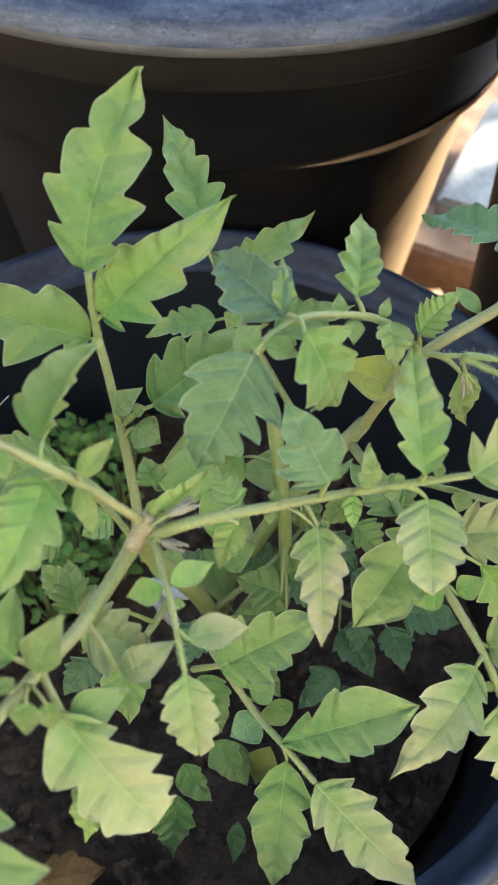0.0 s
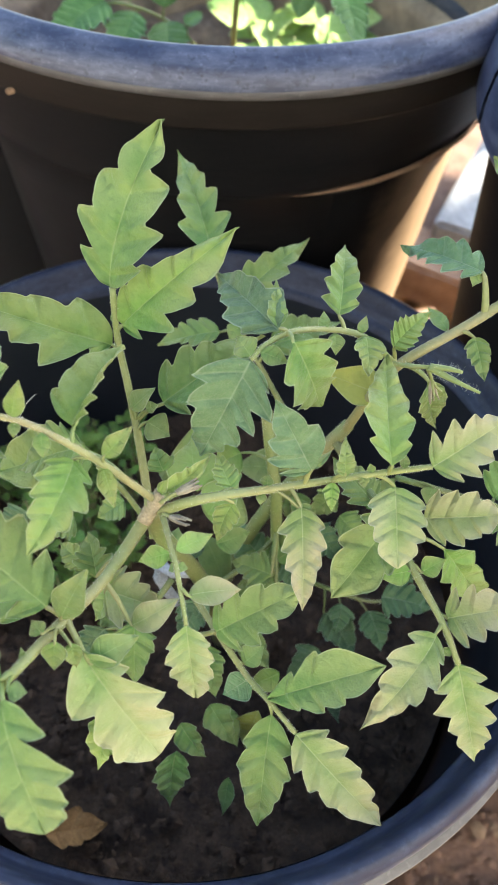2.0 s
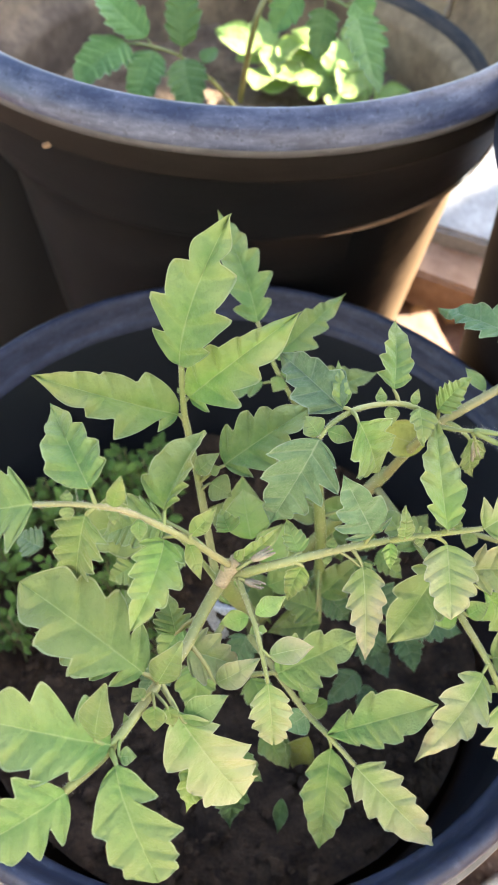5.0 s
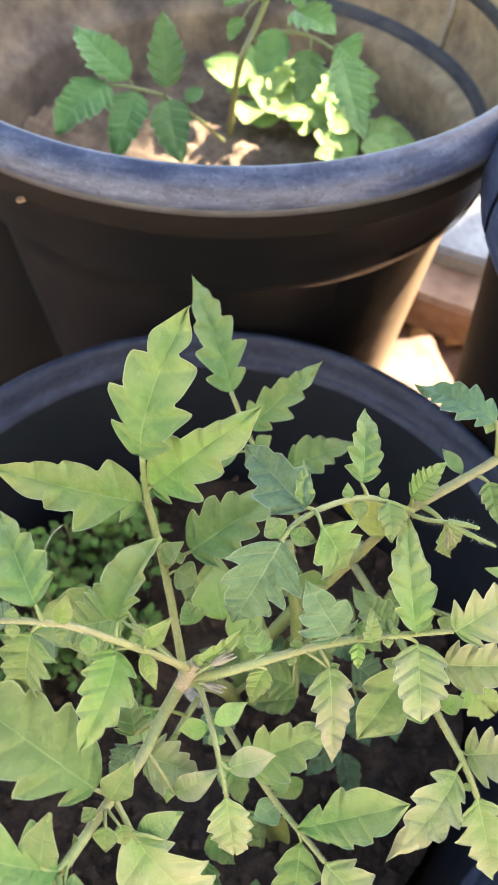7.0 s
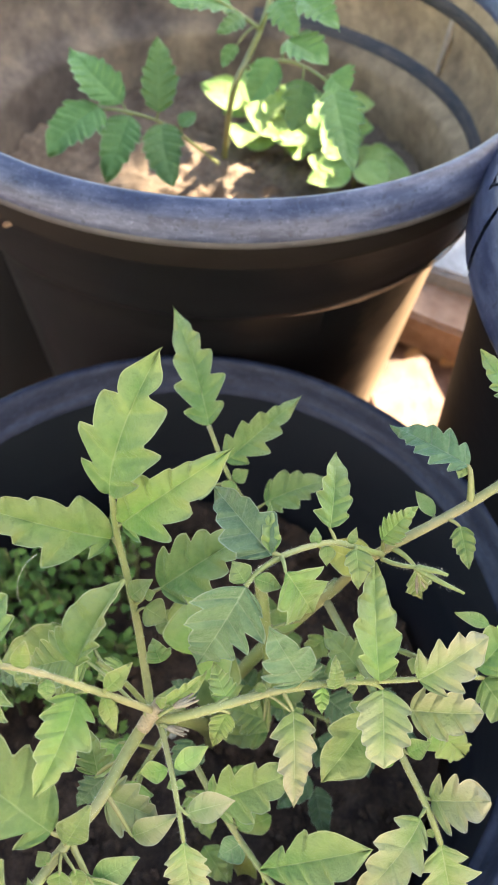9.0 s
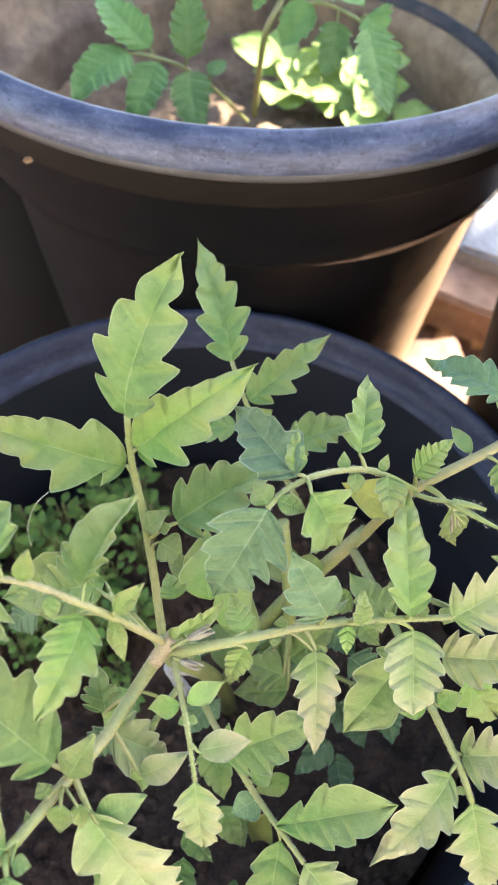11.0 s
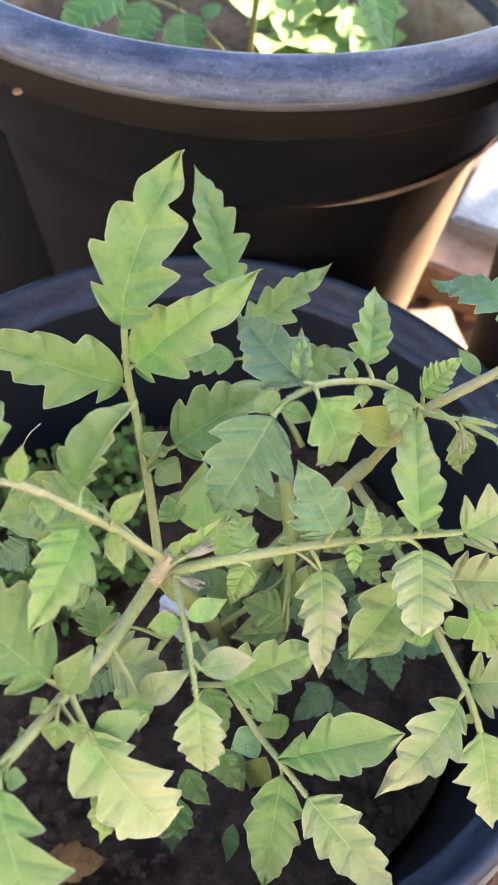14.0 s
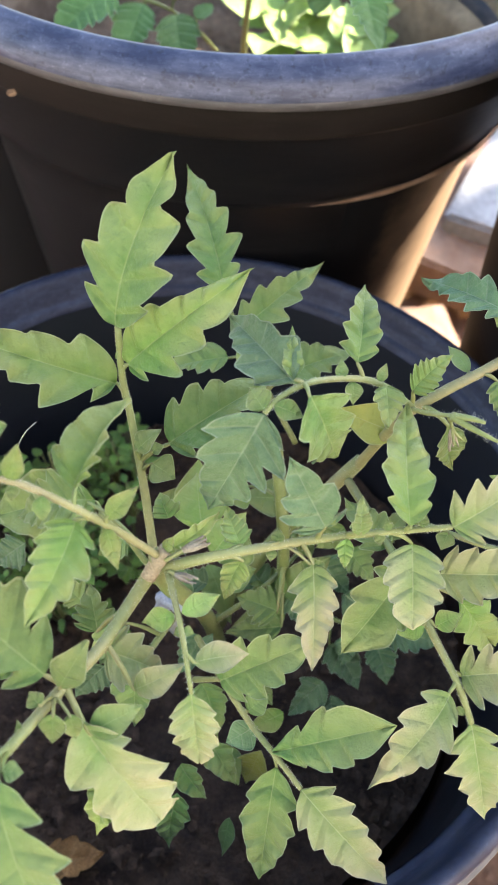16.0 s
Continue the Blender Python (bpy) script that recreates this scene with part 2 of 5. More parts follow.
TAN = plain("sunlit_tan_dust", (0.25, 0.155, 0.098), (0.40, 0.27, 0.18), 90, 0.85, 0.4, 0.001)
LIT_FILM = lit_film()
FADED = plastic("faded_pot_plastic", (0.026, 0.026, 0.028), (0.06, 0.06, 0.06), 0.1, 0.6, 0.15)
DUSTY = soil_film()
BAND = plastic("dark_inner_band", (0.022, 0.025, 0.032), (0.16, 0.13, 0.10), 0.7, 0.5)
SOIL = plain("potting_soil", (0.044, 0.026, 0.017), (0.135, 0.083, 0.051), 55, 0.95, 0.9, 0.004, 420)
CLOD = plain("soil_crumb", (0.042, 0.024, 0.014), (0.15, 0.09, 0.054), 120, 0.95, 0.7, 0.002)
EARTH = plain("bare_earth", (0.12, 0.064, 0.042), (0.25, 0.145, 0.098), 22, 0.95, 0.8, 0.004, 260)
CHIP = plain("dry_litter", (0.14, 0.085, 0.05), (0.32, 0.21, 0.13), 70, 0.9, 0.5, 0.001)
BRICK = plain("fired_brick", (0.24, 0.135, 0.082), (0.34, 0.215, 0.14), 40, 0.85, 0.6, 0.002)
WHITE = plain("white_board", (0.18, 0.18, 0.185), (0.35, 0.35, 0.35), 14, 0.6, 0.15, 0.001)
PLASTER = plain("bounce_wall_plaster", (0.58, 0.56, 0.51), (0.66, 0.64, 0.60), 6, 0.9, 0.4, 0.003)
DRY = plain("dry_leaf", (0.26, 0.12, 0.035), (0.42, 0.22, 0.075), 90, 0.8, 0.4, 0.001)
BARK = plain("tree_bark", (0.07, 0.05, 0.035), (0.14, 0.10, 0.07), 12, 0.9, 0.8, 0.01)
STONE = plain("cream_stone", (0.74, 0.68, 0.58), (0.86, 0.82, 0.74), 30, 0.9, 0.5, 0.002)
LIME = plain("lime_streak", (0.30, 0.235, 0.165), (0.42, 0.36, 0.28), 60, 0.8, 0.4, 0.001)
SAND = plain("pale_dry_soil", (0.13, 0.086, 0.053), (0.28, 0.20, 0.13), 30, 0.95, 0.7, 0.003)


# ---- makers ----
def mesh_object(name, verts, faces, material, smooth=True, uvs=None):
    me = bpy.data.meshes.new(name)
    me.from_pydata([tuple(v) for v in verts], [], faces)
    if uvs is not None:
        layer = me.uv_layers.new(name="UVMap")
        second = me.uv_layers.new(name="Along")
        for loop in me.loops:
            q, t, u = uvs[loop.vertex_index]
            layer.data[loop.index].uv = (q, t)
            second.data[loop.index].uv = (u, t)
    if smooth:
        me.polygons.foreach_set("use_smooth", [True] * len(me.polygons))
    me.materials.append(material)
    me.validate()
    return new(name, me)


def empty(name, place, label, category, group="", kind=""):
    e = new(name)
    e.location = place
    e.empty_display_size = 0.05
    return tagged(e, label, category, group, kind)


def under(ob, parent, label=""):
    """Hangs a mesh, built in world places, under a thing or one of its parts."""
    ob.parent = parent
    if parent.parent is None:
        ob.matrix_parent_inverse = Matrix.Translation(-parent.location)
    return tagged(ob, label)


def smooth_path(points, steps):
    p = [Vector(q) for q in points]
    p = [2 * p[0] - p[1]] + p + [2 * p[-1] - p[-2]]
    out = []
    for i in range(1, len(p) - 2):
        for k in range(steps):
            t = k / steps
            a, b, c, d = p[i - 1:i + 3]
            out.append(0.5 * ((2 * b) + (c - a) * t + (2 * a - 5 * b + 4 * c - d) * t * t + (3 * b - a - 3 * c + d) * t ** 3))
    return out + [p[-2]]


def tube_data(points, r0, r1, steps=5, sides=9, wobble=0.06):
    c = smooth_path(points, steps)
    verts, faces = [], []
    side = None
    for i, q in enumerate(c):
        d = (c[min(i + 1, len(c) - 1)] - c[max(i - 1, 0)]).normalized()
        side = d.orthogonal().normalized() if side is None else (side - d * side.dot(d)).normalized()
        up = d.cross(side)
        k = i / (len(c) - 1)
        r = (r0 + (r1 - r0) * k) * (1 + wobble * noise.noise(q * 160))
        for j in range(sides):
            a = 2 * math.pi * j / sides
            verts.append(q + r * (math.cos(a) * side + math.sin(a) * up))
    for i in range(len(c) - 1):
        for j in range(sides):
            faces.append((i * sides + j, i * sides + (j + 1) % sides, (i + 1) * sides + (j + 1) % sides, (i + 1) * sides + j))
    faces.append(tuple(range(sides))[::-1])
    faces.append(tuple(range((len(c) - 1) * sides, len(c) * sides)))
    return verts, faces, c


def stalk(name, points, r0, r1, parent, label="", material=None):
    verts, faces, c = tube_data(points, r0, r1)
    ob = under(mesh_object(name, verts, faces, material or STEM), parent, label)
    HAIRY.append((c, r0, r1, parent))
    COURSE[ob.name] = (c, r1)
    return ob


HAIRY = []
COURSE = {}
FACE = Vector((0.0, -0.45, 0.9)).normalized()
rnd = random.Random(7)


def pick(tint):
    if tint > 0.9:
        return LEAF[4]
    if tint < -0.38:
        return LEAF[0]
    if tint < 0.16:
        return LEAF[1]
    return LEAF[2] if tint < 0.32 else LEAF[3]


def lobed_side(r, teeth, deep):
    """Notches of one leaf margin, from the base up: (place along the midrib, depth)."""
    marks = [0.0]
    for i in range(teeth):
        marks.append(marks[-1] + (1.15 - 0.3 * i / max(teeth - 1, 1)) * r.uniform(0.7, 1.3))
    end = 0.62 if teeth < 4 else 0.72
    return [(end * m / marks[-1], min(0.55, deep * (1.45 - 0.9 * end * m / marks[-1]) * r.uniform(0.75, 1.25))) for m in marks[1:]]


def leaf_shape(length, width, teeth, deep, cup, droop, peak, seed, thick=0.00028, quilt=1.0, lobes=None, blunt=0.0, across=6):
    """One leaflet along +x, its face to +z: rounded lobes that lean forward over sharp notches, a drawn-out tip, a bent and
    folded midrib, gently quilted between the side veins, a thin closed shell. lobes: bend, left to right balance, notches of each margin."""
    r = random.Random(seed)
    sway = r.uniform(-0.14, 0.14) if teeth else r.uniform(-0.05, 0.05)
    balance = r.uniform(0.85, 1.18)
    wave = [r.uniform(-1, 1) for _ in range(6)]
    sides = [lobed_side(r, teeth, deep), lobed_side(r, teeth, deep)] if teeth else [[], []]
    if lobes:
        sway, balance, sides = lobes[0], lobes[1], [list(lobes[2]), list(lobes[3])]
    most = max(len(q) for q in sides)
    rows = 13 * most + 15 if most else 17
    outline = []
    crest = (0.8 * peak if peak < 0.4 else peak) if teeth else 0.42
    mean_gap = 0.9 / (most + 1)
    fall, ease = 1.35 + 1.3 * blunt, 1.12 - 0.42 * blunt
    for side, notches in ((1, sides[0]), (-1, sides[1])):
        size = balance ** (0.5 * side)
        wide = [r.uniform(0.9, 1.1) for _ in range(len(notches) + 1)]
        turn = [r.uniform(0.72, 0.86) for _ in range(len(notches) + 1)]
        bounds = [(0.0, 0.25)] + [(u, min(0.7, 1.18 * d + 0.03)) for u, d in notches]
        last = bounds[-1][0]
        for i in range(rows):
            u = i / (rows - 1)
            if u < crest:
                e = math.sin(0.5 * math.pi * u / crest) ** (0.62 if not teeth else 0.95 if peak > 0.5 else 0.5)
            else:
                e = (1 - ((u - crest) / (1 - crest)) ** fall) ** ease
            h = h0 = 0.5 * width * size * e
            x, q, f = u, 4 * u, 0.5
            if notches:
                n = max(k for k in range(len(bounds)) if u >= bounds[k][0] - 1e-9)
                d0 = bounds[n][1]
                if n < len(bounds) - 1:
                    u1, d1 = bounds[n + 1]
                    gap = u1 - bounds[n][0]
                    f = (u - bounds[n][0]) / gap
                    p = turn[n]
                    f = 0.5 * f / p if f < p else 0.5 + 0.5 * (f - p) / (1 - p)
                    q = n + f
                    if f < 0.5:
                        rise = 0.5 * math.sin(math.pi * f) ** (0.85 if n else 0.6) + 0.5 * (2 * f) ** (0.9 if n else 0.5)
                        low = 1 - d0
                    else:
                        rise = 0.6 * max(0.0, math.sin(math.pi * f)) + 0.4 * (2 - 2 * f)
                        low = 1 - d1
                    lean = 0.06 + 0.16 * d1
                    h *= (low + (wide[n] - low) * rise) * (1 + 0.03 * math.sin(12.6 * q + 5 * wave[3]) * (rise < 0.97) * rise)
                    x = u + lean * rise * (h0 / length) * min(1.0, u / 0.12)
                else:
                    f = (u - last) / (1 - last)
                    q = n + 0.99 * f
                    rise = math.sin(0.5 * math.pi * min(1.0, f / 0.42)) ** 0.95
                    h *= (1 - d0) + (1.06 - (1 - d0)) * rise
                    x = u + 0.22 * (h0 / length) * rise * (1 - f)
            outline.append((side, u, x, h, h0, q, f))
    widest = max(o[3] for o in outline[:rows]) + max(o[3] for o in outline[rows:])
    fit = width / widest
    grid, uv = [], []
    for side, u, x, h, h0, q, f in outline:
        h, h0 = h * fit, h0 * fit
        root = max(0.0, u - 0.42 * h0 / length) if u < 1 else 1.0
        for j in range(across + 1):
            t = j / across
            px = (root + (x - root) * t ** 1.1) * length
            py = side * h * t + sway * length * 2 * u * (1 - u)
            w = min(1.0, h * t / max(h0, 1e-6))
            puff = (abs(math.cos(math.pi * f)) ** 1.2 + 0.3 * abs(math.cos(3 * math.pi * f)) * min(1.0, 1.8 * w)) * 3.2 * w * (1 - 0.8 * w)
            pz = cup * h0 * w ** 0.85 + (quilt * 0.17 * mean_gap * length * puff if teeth else 0.0)
            pz += droop * length * 1.6 * u * (1 - u)
            pz += 0.04 * length * w * w * math.sin(6 * u + 3 * wave[0] + side * wave[1]) * (0.5 + u)
            pz += 0.05 * h0 * w ** 3 * math.sin(2 * math.pi * f + wave[4])
            pz -= 0.08 * length * w * max(0.0, u - 0.5) * (1 + wave[2])
            grid.append(Vector((px, py, pz)))
            uv.append((q, t, u))
    faces = []
    per = across + 1
    for s in range(2):
        o = s * rows * per
        for i in range(rows - 1):
            for j in range(across):
                quad = (o + i * per + j, o + (i + 1) * per + j, o + (i + 1) * per + j + 1, o + i * per + j + 1)
                faces.append(quad if s == 0 else quad[::-1])
    n = len(grid)
    verts = grid + [v - Vector((0, 0, thick)) for v in grid]
    faces = faces + [tuple(i + n for i in f[::-1]) for f in faces]
    for s in range(2):
        o = s * rows * per + across
        for i in range(rows - 1):
            f = (o + i * per, o + (i + 1) * per, o + (i + 1) * per + n, o + i * per + n)
            faces.append(f[::-1] if s == 0 else f)
    return verts, faces, uv + uv


def leaflet(parent, base, tip, width, teeth, deep, roll, tint, cup, droop, peak, material=None, lobes=None, blunt=0.0):
    base, tip = Vector(base), Vector(tip)
    along = (tip - base)
    length = along.length
    along.normalize()
    up = (FACE - along * FACE.dot(along)).normalized()
    up = Matrix.Rotation(radians(roll + rnd.uniform(-15, 15)), 3, along) @ up
    across = up.cross(along)
    m = Matrix((along, across, up)).transposed()
    verts, faces, uv = leaf_shape(length, width * (1.2 if material else 1.0 if teeth else 1.25), teeth, deep, cup, droop, peak, rnd.random(), 0.00028, 0.5 if material else 1.0, lobes, 0.4 if material else blunt)
    verts = [m @ v + base for v in verts]
    ob = mesh_object("leaflet", verts, faces, material or pick(tint), True, uv)
    under(ob, parent)
    course, thin = COURSE[parent.name]
    near = min(range(len(course)), key=lambda i: (course[i] - base).length)
    joint = course[max(0, near - 1)]
    if 0.0025 < (course[near] - base).length < 0.03:
        bend = joint.lerp(base, 0.55) + Vector((0, 0, 0.12 * (joint - base).length))
        v2, f2, _ = tube_data([joint, bend, base, base + along * length * 0.12], min(thin, 0.03 * length + 0.0005), 0.0005, 3, 6)
        under(mesh_object("leaf_stalk", v2, f2, STEM), parent)
    return ob


def lathe(name, profile, material, segments=160, wobble=0.0, centre=(0, 0, 0), split=None, lower=None):
    c = Vector(centre)
    verts, faces = [], []
    for i in range(segments):
        a = 2 * math.pi * i / segments
        for r, z in profile:
            d = wobble * noise.noise(Vector((math.cos(a) * 2, math.sin(a) * 2, z * 6 + c.x)))
            verts.append(c + Vector(((r + d) * math.cos(a), (r + d) * math.sin(a), z + 0.5 * d)))
    n = len(profile)
    for i in range(segments):
        k = (i + 1) % segments
        for j in range(n - 1):
            if split is None or not split(2 * math.pi * (i + 0.5) / segments, j):
                faces.append((i * n + j, k * n + j, k * n + j + 1, i * n + j + 1))
    ob = mesh_object(name, verts, faces, material)
    if lower:
        ob.data.materials.append(lower[0])
        for f in ob.data.polygons:
            if f.vertices[0] % n < lower[1]:
                f.material_index = 1
    return ob


def disc_of_soil(name, centre, radius, material, height=0.012, seed=0.0, rings=46, segments=150):
    c = Vector(centre)
    verts, faces = [c.copy()], []
    for i in range(1, rings + 1):
        for j in range(segments):
            a = 2 * math.pi * j / segments
            r = radius * i / rings
            p = Vector((r * math.cos(a), r * math.sin(a), 0))
            z = height * (noise.noise(p * 14 + Vector((seed, 0, 0))) + 0.6 * noise.noise(p * 45) + 0.35 * noise.noise(p * 130))
            verts.append(c + p + Vector((0, 0, z)))
    for j in range(segments):
        faces.append((0, 1 + j, 1 + (j + 1) % segments))
    for i in range(rings - 1):
        for j in range(segments):
            a, b = 1 + i * segments + j, 1 + i * segments + (j + 1) % segments
            faces.append((a, a + segments, b + segments, b))
    return mesh_object(name, verts, faces, material)


def crumbs(name, count, place, low, high, material, seed, flat=0.6):
    """Many small broken lumps in one mesh; place(random) gives each its spot."""
    r = random.Random(seed)
    verts, faces = [], []
    ring = [(1, 0, 0), (0.3, 0.95, 0), (-0.8, 0.6, 0), (-0.8, -0.6, 0), (0.3, -0.95, 0), (0, 0, 1), (0, 0, -1)]
    for _ in range(count):
        p = Vector(place(r))
        s = low + (high - low) * r.random() ** 3
        rot = Euler((r.uniform(-0.5, 0.5), r.uniform(-0.5, 0.5), r.uniform(0, 6.3))).to_matrix()
        o = len(verts)
        for v in ring:
            q = Vector(v) * s * r.uniform(0.65, 1.25)
            q.z *= flat
            q.x *= r.uniform(0.8, 1.6)
            verts.append(p + rot @ q)
        for j in range(5):
            faces.append((o + j, o + (j + 1) % 5, o + 5))
            faces.append((o + (j + 1) % 5, o + j, o + 6))
    return mesh_object(name, verts, faces, material, False)


# ---- ground, added bounce wall ----
def ground_sheet():
    marks = [0.0]
    step = 0.012
    while marks[-1] < 60:
        marks.append(marks[-1] + step)
        if marks[-1] > 1.0:
            step *= 1.25
    line = [-m for m in marks[:0:-1]] + marks
    n = len(line)
    verts = []
    for y in line:
        for x in line:
            p = Vector((x, y, 0))
            near = 1.0 if abs(x) < 1.2 and abs(y) < 1.2 else 0.0
            z = near * (0.010 * noise.noise(p * 5) + 0.005 * noise.noise(p * 22) + 0.003 * noise.noise(p * 70)) - 0.012
            verts.append((x + 0.1, y + 0.2, z))
    faces = [(j * n + i, j * n + i + 1, (j + 1) * n + i + 1, (j + 1) * n + i) for j in range(n - 1) for i in range(n - 1)]
    return tagged(mesh_object("ground", verts, faces, EARTH), "bare brown earth with scattered dry litter", "ground", "", "structure")


ground_sheet()


def box_mesh(name, size, place, material, bevel=0.004, turn=0.0, rough=0.0):
    bm = bmesh.new()
    bmesh.ops.create_cube(bm, size=1.0)
    bmesh.ops.scale(bm, vec=size, verts=bm.verts)
    bmesh.ops.bevel(bm, geom=bm.edges[:], offset=bevel, segments=2, affect="EDGES")
    if rough > 0.0015:
        bmesh.ops.subdivide_edges(bm, edges=bm.edges[:], cuts=5, use_grid_fill=True)
    for v in bm.verts:
        v.co += rough * Vector((noise.noise(v.co * 40), noise.noise(v.co * 40 + Vector((9, 0, 0))), noise.noise(v.co * 40 + Vector((0, 9, 0)))))
    me = bpy.data.meshes.new(name)
    bm.to_mesh(me)
    bm.free()
    me.materials.append(material)
    ob = new(name, me)
    ob.matrix_basis = pose(*place, 0, 0, turn)
    return ob


# unseen wall, added to throw sunlight back onto plants and pots
tagged(box_mesh("added_bounce_wall", (9.0, 0.2, 1.6), (0.3, -1.25, 0.78), PLASTER, 0.01), "unseen plain off-white plastered wall added to bounce sunlight", "wall", "", "structure")


# ---- pots ----
# rim profiles, from the outer foot over the top to the inside: (in from the radius, down from the top)
ROLLED = ((0.006, 0.029), (-0.0026, 0.029), (-0.0034, 0.0262), (-0.0028, 0.0238), (0.0022, 0.0225), (0.0022, 0.0205), (0.0, 0.0195), (-0.0006, 0.012), (0.0004, 0.005), (0.0025, 0.0012), (0.005, 0.0),
          (0.0072, 0.0012), (0.009, 0.004), (0.0112, 0.0105), (0.0135, 0.0175), (0.0152, 0.0192), (0.0172, 0.0202), (0.0186, 0.027))
FLARED = ((0.006, 0.0248), (0.001, 0.0243), (0.0, 0.0190), (0.0012, 0.0150), (0.004, 0.009), (0.009, 0.003), (0.0135, 0.0003), (0.017, 0.001), (0.0195, 0.004), (0.023, 0.018), (0.0255, 0.0205), (0.027, 0.030))
BROAD = ((0.016, 0.052), (0.003, 0.050), (0.0, 0.045), (0.001, 0.034), (0.004, 0.022), (0.009, 0.011), (0.016, 0.003), (0.023, 0.0), (0.030, 0.001), (0.034, 0.004), (0.036, 0.009), (0.039, 0.010), (0.041, 0.016), (0.044, 0.018), (0.046, 0.03))


def nursery_pot(name, centre, radius, height, label, inner, soil_drop, wall, bands=(), lip=(), split=None, body=POT, rim=RIM, worn=2):
    """Tapered black pot. wall: (drop below the rim, radius) down the outside; a rolled rim; an inner wall with dark
    bands.
    """
    c = Vector((centre[0], centre[1], 0))
    z0 = centre[2]
    pot = empty(name, (centre[0], centre[1], z0 - height), label, "plant pot")
    R = radius
    outer = [(r, z0 - d) for d, r in wall]
    under(lathe("body", outer[::-1], body, 160, 0.0012, c), pot)
    under(lathe("rim", [(R - d, z0 - z) for d, z in lip], rim, 1800 if split else 200, 0.0010, c, split, (EDGE, worn)), pot, "worn blue-black rolled rim")

    def wall_in(d):
        ds = [q[0] for q in wall]
        rs = [q[1] - 0.0045 for q in wall]
        return min(R - lip[-1][0], float(np.interp(d, ds, rs)))

    inside = [(wall_in(soil_drop * k / 40 + lip[-1][1] - 0.002), z0 - soil_drop * k / 40 - lip[-1][1] + 0.002) for k in range(41)]
    under(lathe("inner_wall", inside, inner, 160, 0.0010, c), pot)
    for d0, d1 in bands:
        under(lathe("dark_band", [(wall_in(d0) - 0.0012, z0 - d0), (wall_in((d0 + d1) / 2) - 0.0035, z0 - (d0 + d1) / 2), (wall_in(d1) - 0.0012, z0 - d1)], BAND, 160, 0.0010, c, lambda a, j: not (a < 1.45 or a > 5.9)), pot, "dark band on the dusty inner wall")
    return pot


CRACK = (((0.0, 180.0, 1.3), (0.22, 176.5, 0.9), (0.42, 173.6, 0.6), (0.43, 170.6, 0.45), (0.33, 168.0, 0.35), (0.40, 164.8, 0.15)),
         ((0.42, 173.6, 0.6), (0.50, 176.4, 0.4), (0.62, 177.6, 0.25), (0.80, 177.4, 0.15)))


def crack(angle, j):
    """A forked split in the wide rim: open at the outer edge, hair-thin at its ends."""
    u, a = (j + 0.5) / (len(BROAD_FINE) - 1), math.degrees(angle)
    for line in CRACK:
        for (u0, a0, w0), (u1, a1, w1) in zip(line, line[1:]):
            du, da = (u1 - u0) * 14, a1 - a0
            k = max(0.0, min(1.0, ((u - u0) * 14 * du + (a - a0) * da) / (du * du + da * da)))
            if math.hypot((u - u0) * 14 - k * du, a - a0 - k * da) < 0.5 * (w0 + (w1 - w0) * k) * (1 + 0.3 * noise.noise(Vector((u * 40, a * 2, 0)))):
                return True
    return False


def finer(profile, parts):
    out = []
    for (d0, z0), (d1, z1) in zip(profile, profile[1:]):
        out += [(d0 + (d1 - d0) * k / parts, z0 + (z1 - z0) * k / parts) for k in range(parts)]
    return tuple(out) + (profile[-1],)


BROAD_FINE = finer(BROAD, 4)
nursery_pot("plant_pot", (0.0, 0.0, 0.41), 0.216, 0.41, "black plastic nursery pot with scuffed rim, on bare earth", INSIDE, 0.155,
            ((0.024, 0.210), (0.03, 0.209), (0.10, 0.202), (0.25, 0.187), (0.40, 0.172), (0.408, 0.168), (0.41, 0.160)), (), ROLLED, None, POT, RIM_DARK, 5)
# first band paints in the shadow inside the rim, second is clean plastic
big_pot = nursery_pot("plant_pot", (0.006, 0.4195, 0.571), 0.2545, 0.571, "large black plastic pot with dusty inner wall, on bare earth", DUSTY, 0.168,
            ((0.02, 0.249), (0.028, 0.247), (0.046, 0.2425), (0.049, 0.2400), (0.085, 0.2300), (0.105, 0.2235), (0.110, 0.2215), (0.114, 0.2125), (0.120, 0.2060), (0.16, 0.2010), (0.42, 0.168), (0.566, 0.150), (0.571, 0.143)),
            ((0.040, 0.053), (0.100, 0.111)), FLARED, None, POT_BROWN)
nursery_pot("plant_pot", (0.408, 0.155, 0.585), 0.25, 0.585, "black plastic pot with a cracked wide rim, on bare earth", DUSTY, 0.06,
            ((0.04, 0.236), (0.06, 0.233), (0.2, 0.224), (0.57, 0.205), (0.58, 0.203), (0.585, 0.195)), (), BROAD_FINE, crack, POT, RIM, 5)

nursery_pot("plant_pot", (-0.345, 0.63, 0.40), 0.20, 0.40, "black plastic pot standing in the shade behind the others", POT, 0.06,
            ((0.02, 0.194), (0.03, 0.193), (0.2, 0.185), (0.39, 0.17), (0.40, 0.16)), (), ROLLED, None, FADED)
tagged(disc_of_soil("potting_soil", (-0.345, 0.63, 0.32), 0.178, SOIL, 0.010, 3.0), "dark soil in the shaded pot", "soil", "", "stuff")


